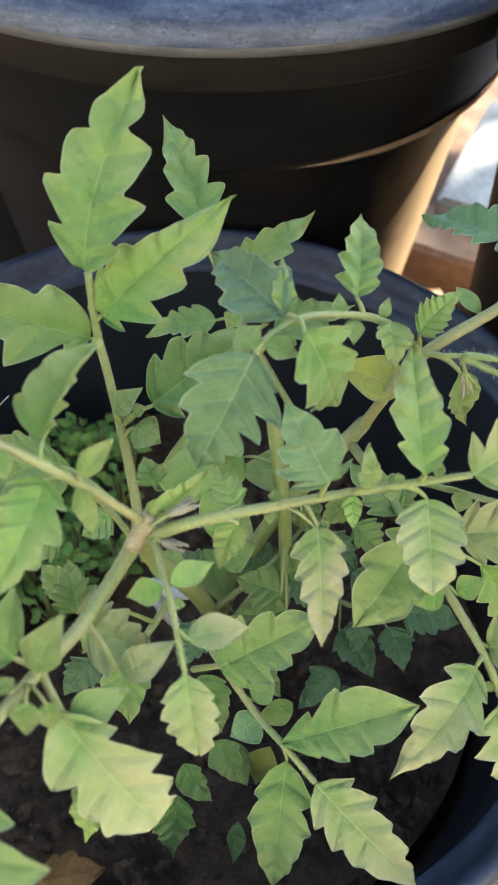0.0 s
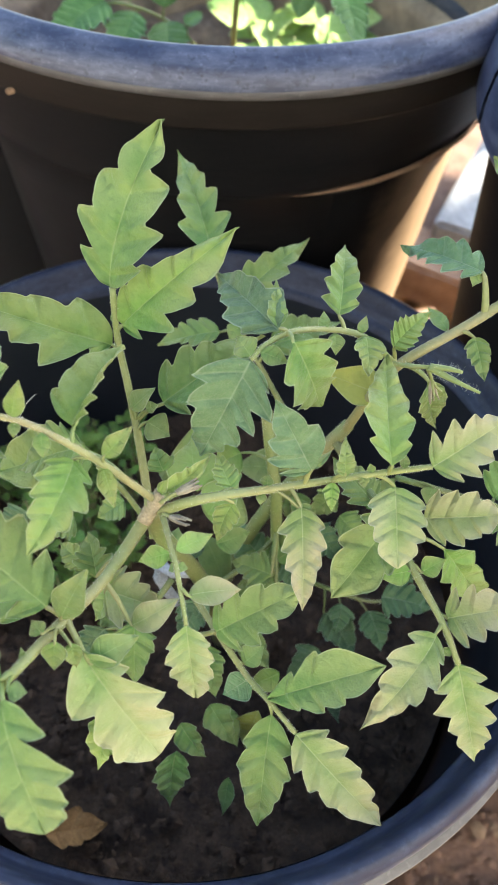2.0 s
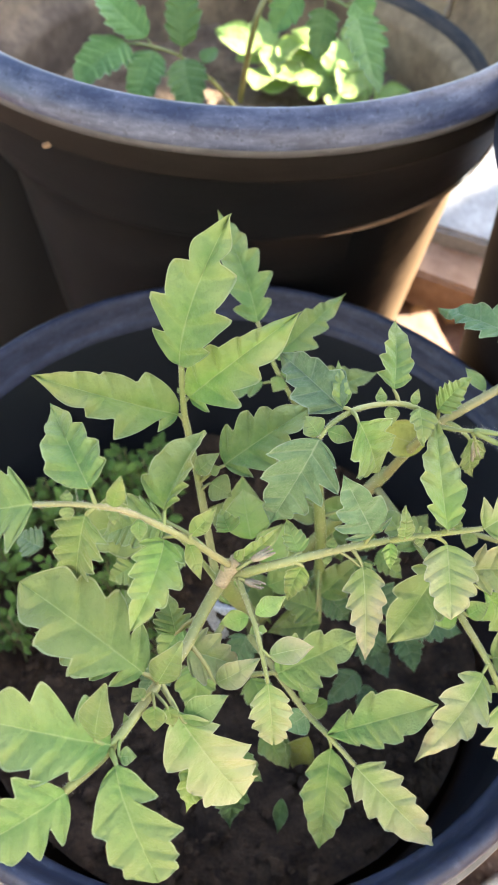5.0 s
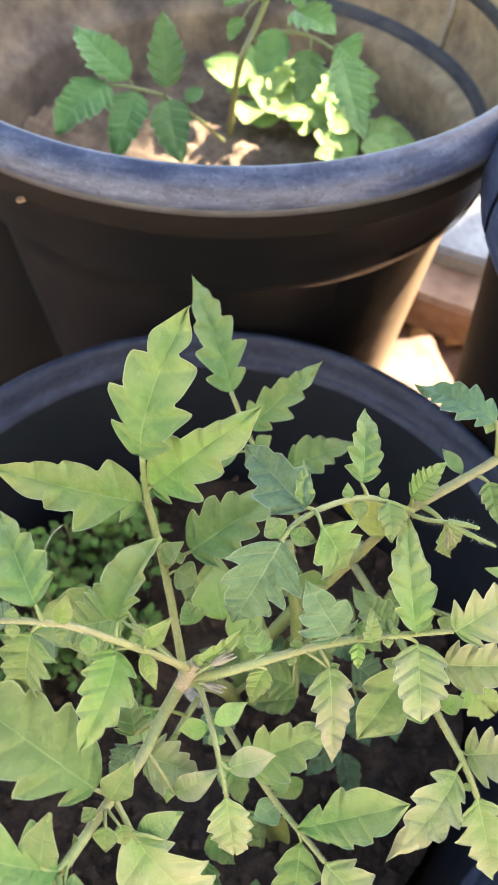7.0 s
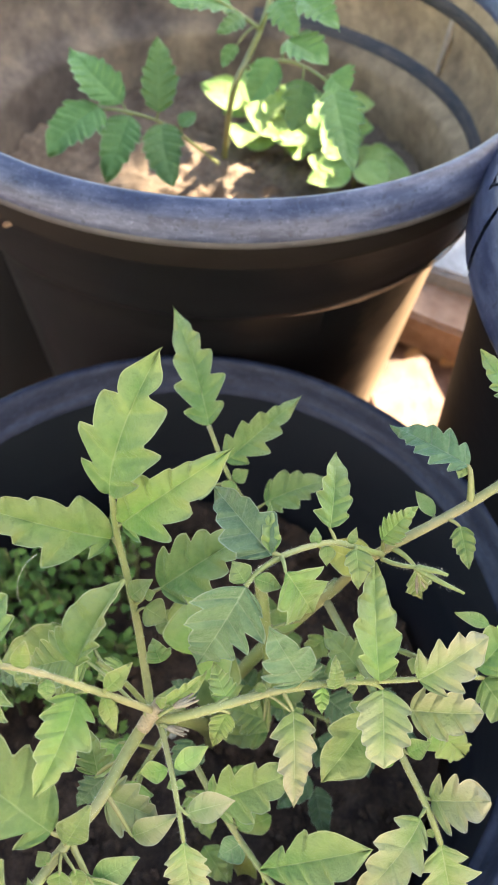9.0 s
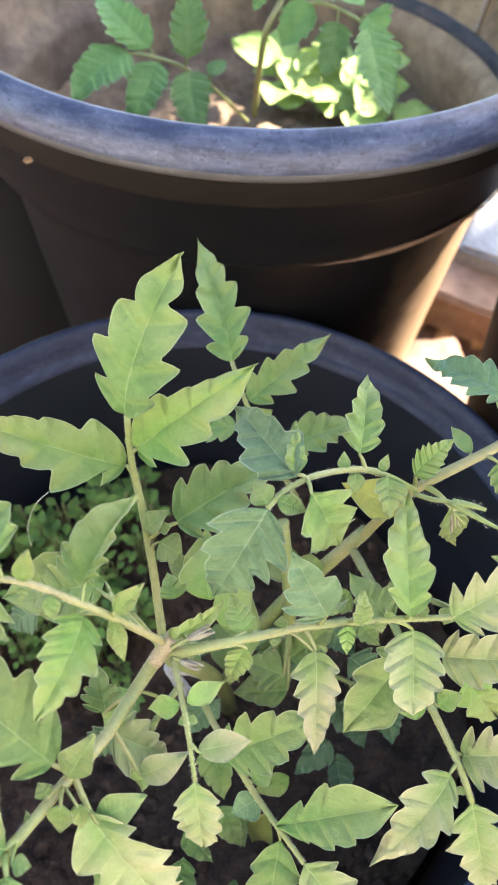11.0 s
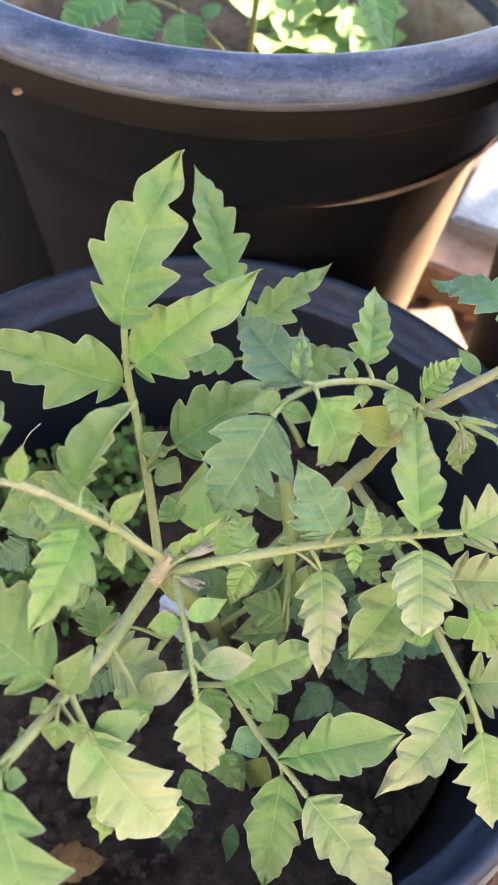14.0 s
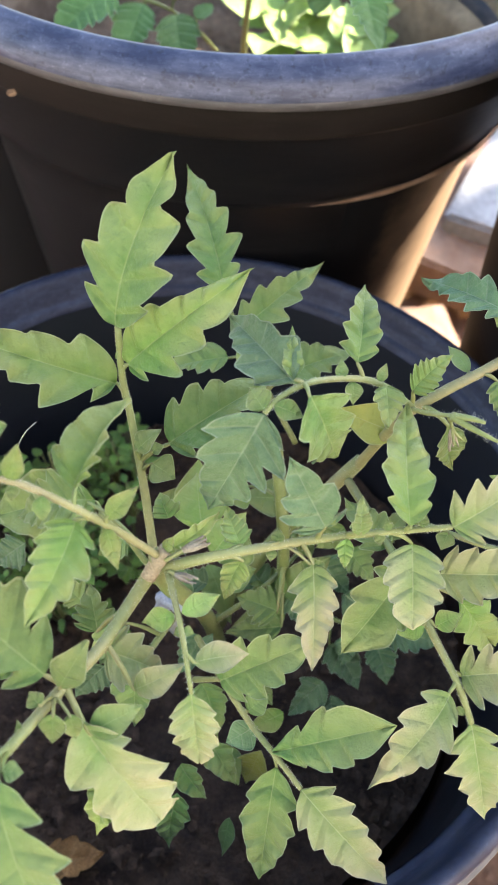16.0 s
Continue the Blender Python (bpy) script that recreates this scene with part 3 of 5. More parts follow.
def sunlit_wall_film():
    """A ragged tan film that paints the sunlit strip on the lower side of the large pot."""
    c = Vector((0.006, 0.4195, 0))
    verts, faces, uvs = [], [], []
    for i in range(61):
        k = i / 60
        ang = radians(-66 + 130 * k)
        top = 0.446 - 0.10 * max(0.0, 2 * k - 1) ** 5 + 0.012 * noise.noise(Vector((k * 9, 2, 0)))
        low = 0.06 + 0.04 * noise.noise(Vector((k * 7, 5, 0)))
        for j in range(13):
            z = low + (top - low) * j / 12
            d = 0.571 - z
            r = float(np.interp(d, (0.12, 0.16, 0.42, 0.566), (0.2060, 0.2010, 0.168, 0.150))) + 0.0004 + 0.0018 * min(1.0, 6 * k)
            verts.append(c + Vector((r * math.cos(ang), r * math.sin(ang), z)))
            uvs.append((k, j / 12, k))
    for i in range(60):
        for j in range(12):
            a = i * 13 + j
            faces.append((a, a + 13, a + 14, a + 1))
    return under(mesh_object("sunlit_wall_film", verts, faces, LIT_FILM, True, uvs), big_pot, "tan film painting sunlight onto the dusty black plastic")


sunlit_wall_film()


def sunlit_crescent(name, ang0, ang1, path, width):
    """A thin crescent of tan dust painting a sunlit edge on the collar, widest past its middle and running out to
    nothing at both ends. path: (radius, height) across it.
    """
    c = Vector((0.006, 0.4195, 0))
    verts, faces = [], []
    for i in range(71):
        k = i / 70
        a = radians(ang0 + (ang1 - ang0) * k)
        w = width * math.sin(math.pi * k ** 1.3) ** 0.8 * (1 + 0.25 * noise.noise(Vector((k * 11, ang0, 0))))
        for j in range(5):
            q = 0.5 + (j / 4 - 0.5) * w
            x = q * (len(path) - 1)
            n = min(int(x), len(path) - 2)
            r, z = (path[n][b] + (path[n + 1][b] - path[n][b]) * (x - n) for b in (0, 1))
            verts.append(c + Vector((r * math.cos(a), r * math.sin(a), z)))
    for i in range(70):
        for j in range(4):
            a = i * 5 + j
            faces.append((a, a + 5, a + 6, a + 1))
    return mesh_object(name, verts, faces, TAN)


band = lathe("collar_band", [(0.2405, 0.5225), (0.2438, 0.5232), (0.2448, 0.5250), (0.2488, 0.5430), (0.2502, 0.5505)], COLLAR, 200, 0.0012, (0.006, 0.4195, 0))
under(band, big_pot, "brown dusty band under the rim")
# pale tan crescent shaped like the sun's highlight on the ledge
ledge = sunlit_crescent("sunlit_dusty_ledge", 283, 356, ((0.2262, 0.4690), (0.2250, 0.4655), (0.2242, 0.4626), (0.2233, 0.4602), (0.2208, 0.4590)), 1.0)
under(ledge, big_pot, "tan dust painted as sunlight along the lower edge of the collar")
drip_points = [Vector((0.006 + r * math.cos(radians(a)), 0.4195 + r * math.sin(radians(a)), z)) for r, a, z in ((0.2300, 28.6, 0.522), (0.2265, 28.2, 0.505), (0.2235, 27.8, 0.49), (0.2195, 27.3, 0.472))]
dv, df, _ = tube_data(drip_points, 0.0036, 0.0028, 5, 8, 0.3)
under(mesh_object("lime_drip", dv, df, LIME), big_pot, "pale dried drip down the inner wall")

husk = box_mesh("seed_husk", (0.006, 0.003, 0.004), (-0.1200, 0.2075, 0.525), CHIP, 0.001, 25, 0.0005)
tagged(husk, "small tan seed husk stuck to the black pot", "husk")

soil = tagged(disc_of_soil("potting_soil", (0, 0, 0.255), 0.183, SOIL, 0.012, 1.0), "dark moist crumbly potting soil in the black pot", "soil", "", "stuff")
tagged(disc_of_soil("potting_soil", (0.006, 0.4195, 0.406), 0.197, SAND, 0.014, 5.0), "dry pale brown soil in the large black pot", "soil", "", "stuff")
tagged(disc_of_soil("potting_soil", (0.408, 0.155, 0.53), 0.206, SAND, 0.010, 9.0), "pale dry soil filling the cracked pot", "soil", "", "stuff")


def in_disc(cx, cy, z, radius):
    def place(r):
        a, d = r.uniform(0, 6.283), radius * math.sqrt(r.random())
        return (cx + d * math.cos(a), cy + d * math.sin(a), z + r.uniform(-0.004, 0.006))
    return place


tagged(crumbs("soil_crumbs", 2600, in_disc(0, 0, 0.258, 0.18), 0.001, 0.006, CLOD, 3), "loose dark soil crumbs and bark bits", "soil", "", "stuff")

# ---- bricks and board in the gap between the pots ----
for bx, by, bz, turn in ((0.258, 0.452, 0.032, 12), (0.33, 0.665, 0.032, 62)):
    tagged(box_mesh("brick", (0.10, 0.20, 0.064), (bx, by, bz), BRICK, 0.005, turn, 0.0035), "orange fired clay brick lying on the earth", "brick", "bricks between the pots")
tagged(box_mesh("white_board", (0.34, 0.30, 0.10), (0.514, 0.775, 0.042), WHITE, 0.006, -25), "thick white weathered board lying behind the pots", "board")
tagged(crumbs("ground_litter", 1500, lambda r: (r.uniform(0.15, 0.75), r.uniform(-0.6, 0.75), -0.005), 0.0015, 0.009, CHIP, 8, 0.25), "dry leaf and bark litter on the ground", "litter", "", "stuff")

# ---- the tomato plant in the front pot ----
plant = empty("tomato_plant", (0.02, -0.02, 0.255), "young hairy tomato plant with pale green leaflets in the pot", "plant")
stalk("stem", [(0.02, -0.02, 0.25), (0.018, -0.035, 0.32), (0.010, -0.055, 0.40), (-0.004, -0.078, 0.475), (-0.004, -0.092, 0.522)], 0.0052, 0.0036, plant, "brownish green main stem")
stalk("branch", [(0.018, -0.03, 0.33), (0.04, -0.02, 0.40), (0.072, -0.008, 0.452), (0.084, -0.003, 0.468)], 0.0042, 0.0034, plant)

leaf_a = stalk("compound_leaf", [(-0.0080, -0.0754, 0.4681), (-0.0139, -0.0512, 0.4869), (-0.0180, -0.0372, 0.5042), (-0.0225, -0.0249, 0.5226), (-0.0251, -0.0196, 0.5368), (-0.0258, -0.0140, 0.5605)], 0.0021, 0.0013, plant, "upright compound leaf with three broad toothed leaflets")
leaflet(leaf_a, (-0.0258, -0.0140, 0.5605), (-0.0049, 0.0205, 0.6156), 0.0377, 3, 0.22, 0, 0.1, 0.14, 0.14, 0.42, lobes=(0.1, 1, ((0.18, 0.42), (0.41, 0.33), (0.66, 0.4)), ((0.18, 0.25), (0.42, 0.33), (0.71, 0.42))))
leaflet(leaf_a, (-0.0222, -0.0178, 0.5437), (0.0254, -0.0065, 0.5871), 0.0308, 4, 0.22, 0, 0.2, 0.18, 0.14, 0.36, lobes=(0, 0.6, ((0.22, 0.15), (0.42, 0.14), (0.58, 0.12), (0.72, 0.08)), ((0.1, 0.42), (0.33, 0.38), (0.57, 0.28))))
leaflet(leaf_a, (-0.0279, -0.0192, 0.5331), (-0.0922, -0.0155, 0.5540), 0.0342, 3, 0.28, 0, 0.2, 0.18, 0.14, 0.36, lobes=(0.05, 1.1, ((0.12, 0.62), (0.42, 0.33), (0.62, 0.2)), ((0.33, 0.35), (0.58, 0.2), (0.75, 0.08))))
leaflet(leaf_a, (-0.0056, -0.0310, 0.5097), (0.0382, -0.0107, 0.5337), 0.0330, 3, 0.3, 0, 0.12, 0.18, 0.14, 0.36)
leaflet(leaf_a, (-0.0191, -0.0379, 0.5125), (-0.0086, -0.0331, 0.5223), 0.0082, 0, 0, 0, 0, 0.12, 0.12, 0.5)
leaflet(leaf_a, (-0.0128, -0.0368, 0.5113), (-0.0078, -0.0348, 0.5133), 0.0052, 0, 0, 0, 0, 0.12, 0.12, 0.5)
leaflet(leaf_a, (-0.0127, -0.0396, 0.5065), (-0.0021, -0.0446, 0.5034), 0.0114, 0, 0, 0, 0, 0.12, 0.12, 0.5)
leaflet(leaf_a, (-0.0261, -0.0148, 0.5432), (-0.0282, -0.0129, 0.5445), 0.0023, 0, 0, 0, 0, 0.12, 0.12, 0.5)

leaf_l = stalk("compound_leaf", [(-0.0028, -0.0922, 0.5218), (-0.0199, -0.0951, 0.5476), (-0.0356, -0.0958, 0.5637), (-0.0472, -0.0954, 0.5708), (-0.0641, -0.0953, 0.5733), (-0.0776, -0.0964, 0.5739)], 0.0015, 0.0009, plant, "young compound leaf with bright green leaflets", STEM_TAN)
leaflet(leaf_l, (-0.0759, -0.0964, 0.5740), (-0.1105, -0.0971, 0.5643), 0.0336, 3, 0.26, 0, 0, 0.18, 0.14, 0.36)
leaflet(leaf_l, (-0.0560, -0.0907, 0.5763), (-0.0743, -0.0547, 0.5818), 0.0226, 4, 0.16, 0, -0.1, 0.18, 0.14, 0.36, lobes=(0, 1, ((0.35, 0.08), (0.62, 0.14)), ((0.2, 0.2), (0.42, 0.25), (0.62, 0.28))))
leaflet(leaf_l, (-0.0574, -0.0976, 0.5694), (-0.0636, -0.1095, 0.5389), 0.0236, 5, 0.2, 0, 0.1, 0.18, 0.14, 0.36, lobes=(0, 1, ((0.2, 0.3), (0.42, 0.3), (0.64, 0.28)), ((0.22, 0.28), (0.45, 0.3), (0.66, 0.25))), blunt=0.4)
leaflet(leaf_l, (-0.0475, -0.0960, 0.5728), (-0.0436, -0.0920, 0.5866), 0.0057, 0, 0, 0, 0.3, 0.12, 0.12, 0.5)
leaflet(leaf_l, (-0.0293, -0.0905, 0.5620), (-0.0146, -0.0601, 0.5733), 0.0235, 3, 0.12, -25, 0.25, 0.55, 0.14, 0.36, lobes=(0, 1.2, ((0.28, 0.3), (0.6, 0.06)), ((0.14, 0.2), (0.3, 0.2), (0.55, 0.05))))
leaflet(leaf_l, (-0.0303, -0.0968, 0.5517), (-0.0411, -0.1314, 0.5425), 0.0217, 5, 0.24, 0, 0.25, 0.18, 0.14, 0.36, lobes=(0.1, 1, ((0.2, 0.36), (0.48, 0.28), (0.7, 0.2)), ((0.15, 0.3), (0.33, 0.22), (0.5, 0.2), (0.7, 0.15))), blunt=0.1)
leaflet(leaf_l, (-0.0204, -0.0955, 0.5472), (-0.0155, -0.1058, 0.5355), 0.0057, 0, 0, 0, 0.3, 0.12, 0.12, 0.5)
leaflet(leaf_l, (-0.0198, -0.0951, 0.5514), (-0.0095, -0.0876, 0.5608), 0.0061, 0, 0, 0, 0.3, 0.12, 0.12, 0.5)
leaflet(leaf_l, (-0.0312, -0.0756, 0.5301), (-0.0602, -0.0752, 0.5153), 0.0263, 5, 0.18, 0, -0.15, 0.18, 0.14, 0.36)
leaflet(leaf_l, (-0.0641, -0.0949, 0.5736), (-0.0642, -0.0912, 0.5766), 0.0041, 0, 0, 0, 0, 0.12, 0.12, 0.5)
leaflet(leaf_l, (-0.0641, -0.0957, 0.5730), (-0.0637, -0.1005, 0.5692), 0.0045, 0, 0, 0, 0, 0.12, 0.12, 0.5)
leaflet(leaf_l, (-0.0384, -0.0976, 0.5671), (-0.0380, -0.1026, 0.5593), 0.0050, 0, 0, 0, 0, 0.12, 0.12, 0.5)
leaflet(leaf_l, (-0.0470, -0.0958, 0.5705), (-0.0473, -0.1003, 0.5668), 0.0035, 0, 0, 0, 0, 0.12, 0.12, 0.5)
leaflet(leaf_l, (-0.0010, -0.0906, 0.5258), (0.0177, -0.0801, 0.5369), 0.0092, 3, 0.1, 20, 0.3, 0.4, 0.14, 0.36)
leaflet(leaf_l, (-0.0015, -0.0912, 0.5252), (0.0022, -0.0903, 0.5339), 0.0037, 0, 0, 0, 0.3, 0.12, 0.12, 0.5)
leaflet(leaf_l, (0.0001, -0.0923, 0.5245), (0.0060, -0.0926, 0.5273), 0.0028, 0, 0, 0, 0.3, 0.12, 0.12, 0.5)

leaf_m = stalk("compound_leaf", [(-0.0028, -0.0912, 0.5200), (-0.0080, -0.0959, 0.5120), (-0.0151, -0.1069, 0.5065), (-0.0218, -0.1244, 0.5112), (-0.0335, -0.1424, 0.5138), (-0.0473, -0.1653, 0.5176), (-0.0625, -0.1796, 0.5152)], 0.003, 0.0016, plant, "large lower compound leaf reaching over the pot rim")
leaflet(leaf_m, (-0.0316, -0.1414, 0.5186), (-0.0217, -0.1321, 0.5371), 0.0102, 0, 0, 0, 0, 0.12, 0.12, 0.5)
leaflet(leaf_m, (-0.0371, -0.1377, 0.5199), (-0.0835, -0.1121, 0.5455), 0.0373, 4, 0.24, 0, -0.05, 0.18, 0.14, 0.42, lobes=(0, 0.9, ((0.15, 0.5), (0.45, 0.25), (0.72, 0.25)), ((0.22, 0.48), (0.5, 0.28), (0.72, 0.2))), blunt=0.7)
leaflet(leaf_m, (-0.0469, -0.1647, 0.5206), (-0.0958, -0.1581, 0.5296), 0.0355, 3, 0.3, 0, 0, 0.1, 0.14, 0.42, lobes=(0, 1, ((0.25, 0.3), (0.5, 0.28), (0.75, 0.2)), ((0.3, 0.5), (0.62, 0.3))), blunt=0.7)
leaflet(leaf_m, (-0.0523, -0.1643, 0.5243), (-0.0480, -0.1513, 0.5453), 0.0111, 0, 0, 0, 0, 0.12, 0.12, 0.5)
leaflet(leaf_m, (-0.0618, -0.1794, 0.5154), (-0.0957, -0.1974, 0.5047), 0.0314, 4, 0.28, 0, 0.1, 0.18, 0.14, 0.36, lobes=(0, 1, ((0.25, 0.48), (0.5, 0.3), (0.75, 0.2)), ((0.35, 0.3), (0.6, 0.2))), blunt=0.6)
leaflet(leaf_m, (-0.0441, -0.1726, 0.5235), (-0.0284, -0.2063, 0.4992), 0.0303, 3, 0.24, 0, 0.1, 0.1, 0.14, 0.5, lobes=(-0.05, 1.15, ((0.32, 0.5), (0.68, 0.2), (0.85, 0.1)), ((0.12, 0.1), (0.5, 0.25), (0.78, 0.2))), blunt=1)
leaflet(leaf_m, (-0.0245, -0.1485, 0.5097), (0.0029, -0.1691, 0.4647), 0.0345, 4, 0.3, 0, 0.35, 0.18, 0.14, 0.45, lobes=(0, 1, ((0.22, 0.35), (0.55, 0.22), (0.8, 0.2)), ((0.4, 0.45), (0.7, 0.22))), blunt=0.9)
leaflet(leaf_m, (-0.0134, -0.1601, 0.4821), (-0.0203, -0.1742, 0.4600), 0.0149, 2, 0.15, 0, 0.2, 0.18, 0.14, 0.36)
leaflet(leaf_m, (-0.0212, -0.1522, 0.5070), (-0.0040, -0.1442, 0.5135), 0.0096, 0, 0, 0, 0.15, 0.12, 0.12, 0.5)
leaflet(leaf_m, (-0.0206, -0.1208, 0.5001), (0.0007, -0.1279, 0.5025), 0.0235, 4, 0.22, 0, 0.34, 0.18, 0.14, 0.36, lobes=(0.1, 1, ((0.3, 0.2), (0.6, 0.25), (0.8, 0.2)), ((0.25, 0.2), (0.5, 0.2), (0.75, 0.2))), blunt=0.6)
leaflet(leaf_m, (-0.0089, -0.1340, 0.5007), (0.0087, -0.1297, 0.5146), 0.0090, 0, 0, 0, 0.36, 0.12, 0.12, 0.5)
leaflet(leaf_m, (-0.0268, -0.1088, 0.4912), (-0.0311, -0.0947, 0.5021), 0.0174, 3, 0.25, 0, -0.2, 0.18, 0.14, 0.36)
leaflet(leaf_m, (-0.0519, -0.1192, 0.4809), (-0.0885, -0.1066, 0.4880), 0.0224, 3, 0.2, 0, -0.3, 0.18, 0.14, 0.36)
leaflet(leaf_m, (-0.0320, -0.1502, 0.5193), (-0.0319, -0.1575, 0.5122), 0.0076, 0, 0, 0, 0.2, 0.12, 0.12, 0.5)
leaflet(leaf_m, (-0.0276, -0.1490, 0.5155), (-0.0249, -0.1553, 0.5094), 0.0056, 0, 0, 0, 0.2, 0.12, 0.12, 0.5)
leaflet(leaf_m, (-0.0435, -0.1695, 0.5222), (-0.0370, -0.1696, 0.5226), 0.0053, 0, 0, 0, 0, 0.12, 0.12, 0.5)
leaflet(leaf_m, (-0.0363, -0.1482, 0.5206), (-0.0403, -0.1446, 0.5231), 0.0055, 0, 0, 0, 0, 0.12, 0.12, 0.5)
leaflet(leaf_m, (-0.0412, -0.1575, 0.5153), (-0.0433, -0.1527, 0.5189), 0.0025, 0, 0, 0, 0, 0.12, 0.12, 0.5)

leaf_s = stalk("compound_leaf", [(-0.0005, -0.0949, 0.5185), (0.0067, -0.1183, 0.5197), (0.0118, -0.1379, 0.5095)], 0.0013, 0.0008, plant, "short hanging young compound leaf")
leaflet(leaf_s, (0.0041, -0.1137, 0.5193), (-0.0079, -0.1142, 0.5128), 0.0073, 0, 0, 0, 0.2, 0.12, 0.12, 0.5)
leaflet(leaf_s, (0.0067, -0.1139, 0.5219), (0.0200, -0.1043, 0.5191), 0.0069, 0, 0, 0, 0.25, 0.12, 0.12, 0.5)
leaflet(leaf_s, (0.0121, -0.1289, 0.5154), (0.0314, -0.1223, 0.5095), 0.0091, 0, 0, 0, 0.35, 0.12, 0.12, 0.5)
leaflet(leaf_s, (0.0117, -0.1375, 0.5099), (0.0156, -0.1517, 0.4783), 0.0185, 5, 0.2, 0, 0.35, 0.18, 0.14, 0.36, lobes=(0, 1, ((0.25, 0.22), (0.48, 0.2), (0.7, 0.2)), ((0.22, 0.2), (0.45, 0.22), (0.68, 0.2))), blunt=0.7)
leaflet(leaf_s, (0.0075, -0.1189, 0.5192), (0.0042, -0.1205, 0.5177), 0.0032, 0, 0, 0, 0, 0.12, 0.12, 0.5)
leaflet(leaf_s, (0.0075, -0.1189, 0.5192), (0.0115, -0.1198, 0.5188), 0.0032, 0, 0, 0, 0, 0.12, 0.12, 0.5)

leaf_r = stalk("compound_leaf", [(-0.0013, -0.0944, 0.5176), (0.0146, -0.0935, 0.5259), (0.0490, -0.0805, 0.5186), (0.0765, -0.0787, 0.5249), (0.1028, -0.0803, 0.5346)], 0.0023, 0.0011, plant, "long compound leaf with pale toothed leaflets")
leaflet(leaf_r, (0.0272, -0.0920, 0.5218), (0.0213, -0.1014, 0.5087), 0.0110, 3, 0.08, 0, 0.2, 0.18, 0.14, 0.36)
leaflet(leaf_r, (0.0264, -0.0862, 0.5238), (0.0200, -0.0734, 0.5296), 0.0116, 4, 0.15, 0, 0.1, 0.18, 0.14, 0.36)
leaflet(leaf_r, (0.0538, -0.0877, 0.5145), (0.0560, -0.1193, 0.4883), 0.0202, 6, 0.2, 0, 0.35, 0.18, 0.14, 0.36, lobes=(0, 1, ((0.22, 0.32), (0.42, 0.25), (0.6, 0.2), (0.75, 0.14)), ((0.25, 0.3), (0.42, 0.25), (0.6, 0.2))))
leaflet(leaf_r, (0.0536, -0.0886, 0.5138), (0.0496, -0.0870, 0.5148), 0.0039, 0, 0, 0, 0.1, 0.12, 0.12, 0.5)
leaflet(leaf_r, (0.0538, -0.0886, 0.5138), (0.0585, -0.0871, 0.5154), 0.0039, 0, 0, 0, 0.1, 0.12, 0.12, 0.5)
leaflet(leaf_r, (0.0568, -0.0801, 0.5298), (0.0410, -0.0707, 0.5591), 0.0236, 3, 0.22, 0, -0.4, 0.18, 0.14, 0.36, lobes=(0, 1.1, ((0.18, 0.48), (0.42, 0.3), (0.65, 0.2)), ((0.15, 0.45), (0.6, 0.15))))
leaflet(leaf_r, (0.0554, -0.0789, 0.5345), (0.0494, -0.0775, 0.5351), 0.0056, 0, 0, 0, 0, 0.12, 0.12, 0.5)
leaflet(leaf_r, (0.0567, -0.0790, 0.5332), (0.0624, -0.0782, 0.5356), 0.0047, 0, 0, 0, 0, 0.12, 0.12, 0.5)
leaflet(leaf_r, (0.0866, -0.0830, 0.5376), (0.0864, -0.0359, 0.5495), 0.0200, 5, 0.18, 0, 0.2, 0.18, 0.14, 0.36, lobes=(0.05, 1, ((0.2, 0.34), (0.5, 0.12), (0.72, 0.08)), ((0.18, 0.3), (0.42, 0.2), (0.6, 0.12), (0.75, 0.08))), blunt=0.2)
leaflet(leaf_r, (0.0914, -0.0788, 0.5183), (0.0929, -0.1064, 0.5015), 0.0231, 5, 0.26, 0, 0.45, 0.18, 0.14, 0.36, lobes=(0, 1, ((0.3, 0.16), (0.5, 0.18), (0.7, 0.15)), ((0.26, 0.15), (0.48, 0.16), (0.68, 0.15))), blunt=0.7)
leaflet(leaf_r, (0.1028, -0.0803, 0.5346), (0.1296, -0.0677, 0.5494), 0.0252, 4, 0.3, 0, 0.5, 0.18, 0.14, 0.36, lobes=(0, 1, ((0.22, 0.48), (0.5, 0.4), (0.75, 0.2)), ((0.2, 0.4), (0.42, 0.3), (0.65, 0.25))), blunt=0.4)
leaflet(leaf_r, (0.0694, -0.0839, 0.5316), (0.0687, -0.0763, 0.5453), 0.0081, 3, 0.08, 0, 0.1, 0.18, 0.14, 0.36)
leaflet(leaf_r, (0.0659, -0.0801, 0.5216), (0.0661, -0.0890, 0.5144), 0.0073, 2, 0.06, 0, 0.2, 0.18, 0.14, 0.36)
leaflet(leaf_r, (0.0400, -0.0835, 0.5219), (0.0402, -0.0793, 0.5252), 0.0043, 0, 0, 0, 0, 0.12, 0.12, 0.5)
leaflet(leaf_r, (0.0379, -0.0851, 0.5204), (0.0377, -0.0893, 0.5171), 0.0036, 0, 0, 0, 0, 0.12, 0.12, 0.5)
leaflet(leaf_r, (0.0777, -0.0792, 0.5258), (0.0783, -0.0832, 0.5227), 0.0038, 0, 0, 0, 0, 0.12, 0.12, 0.5)
leaflet(leaf_r, (0.0924, -0.0796, 0.5318), (0.0928, -0.0749, 0.5356), 0.0033, 0, 0, 0, 0, 0.12, 0.12, 0.5)
leaflet(leaf_r, (0.0808, -0.0795, 0.5283), (0.0796, -0.0767, 0.5305), 0.0029, 0, 0, 0, 0, 0.12, 0.12, 0.5)

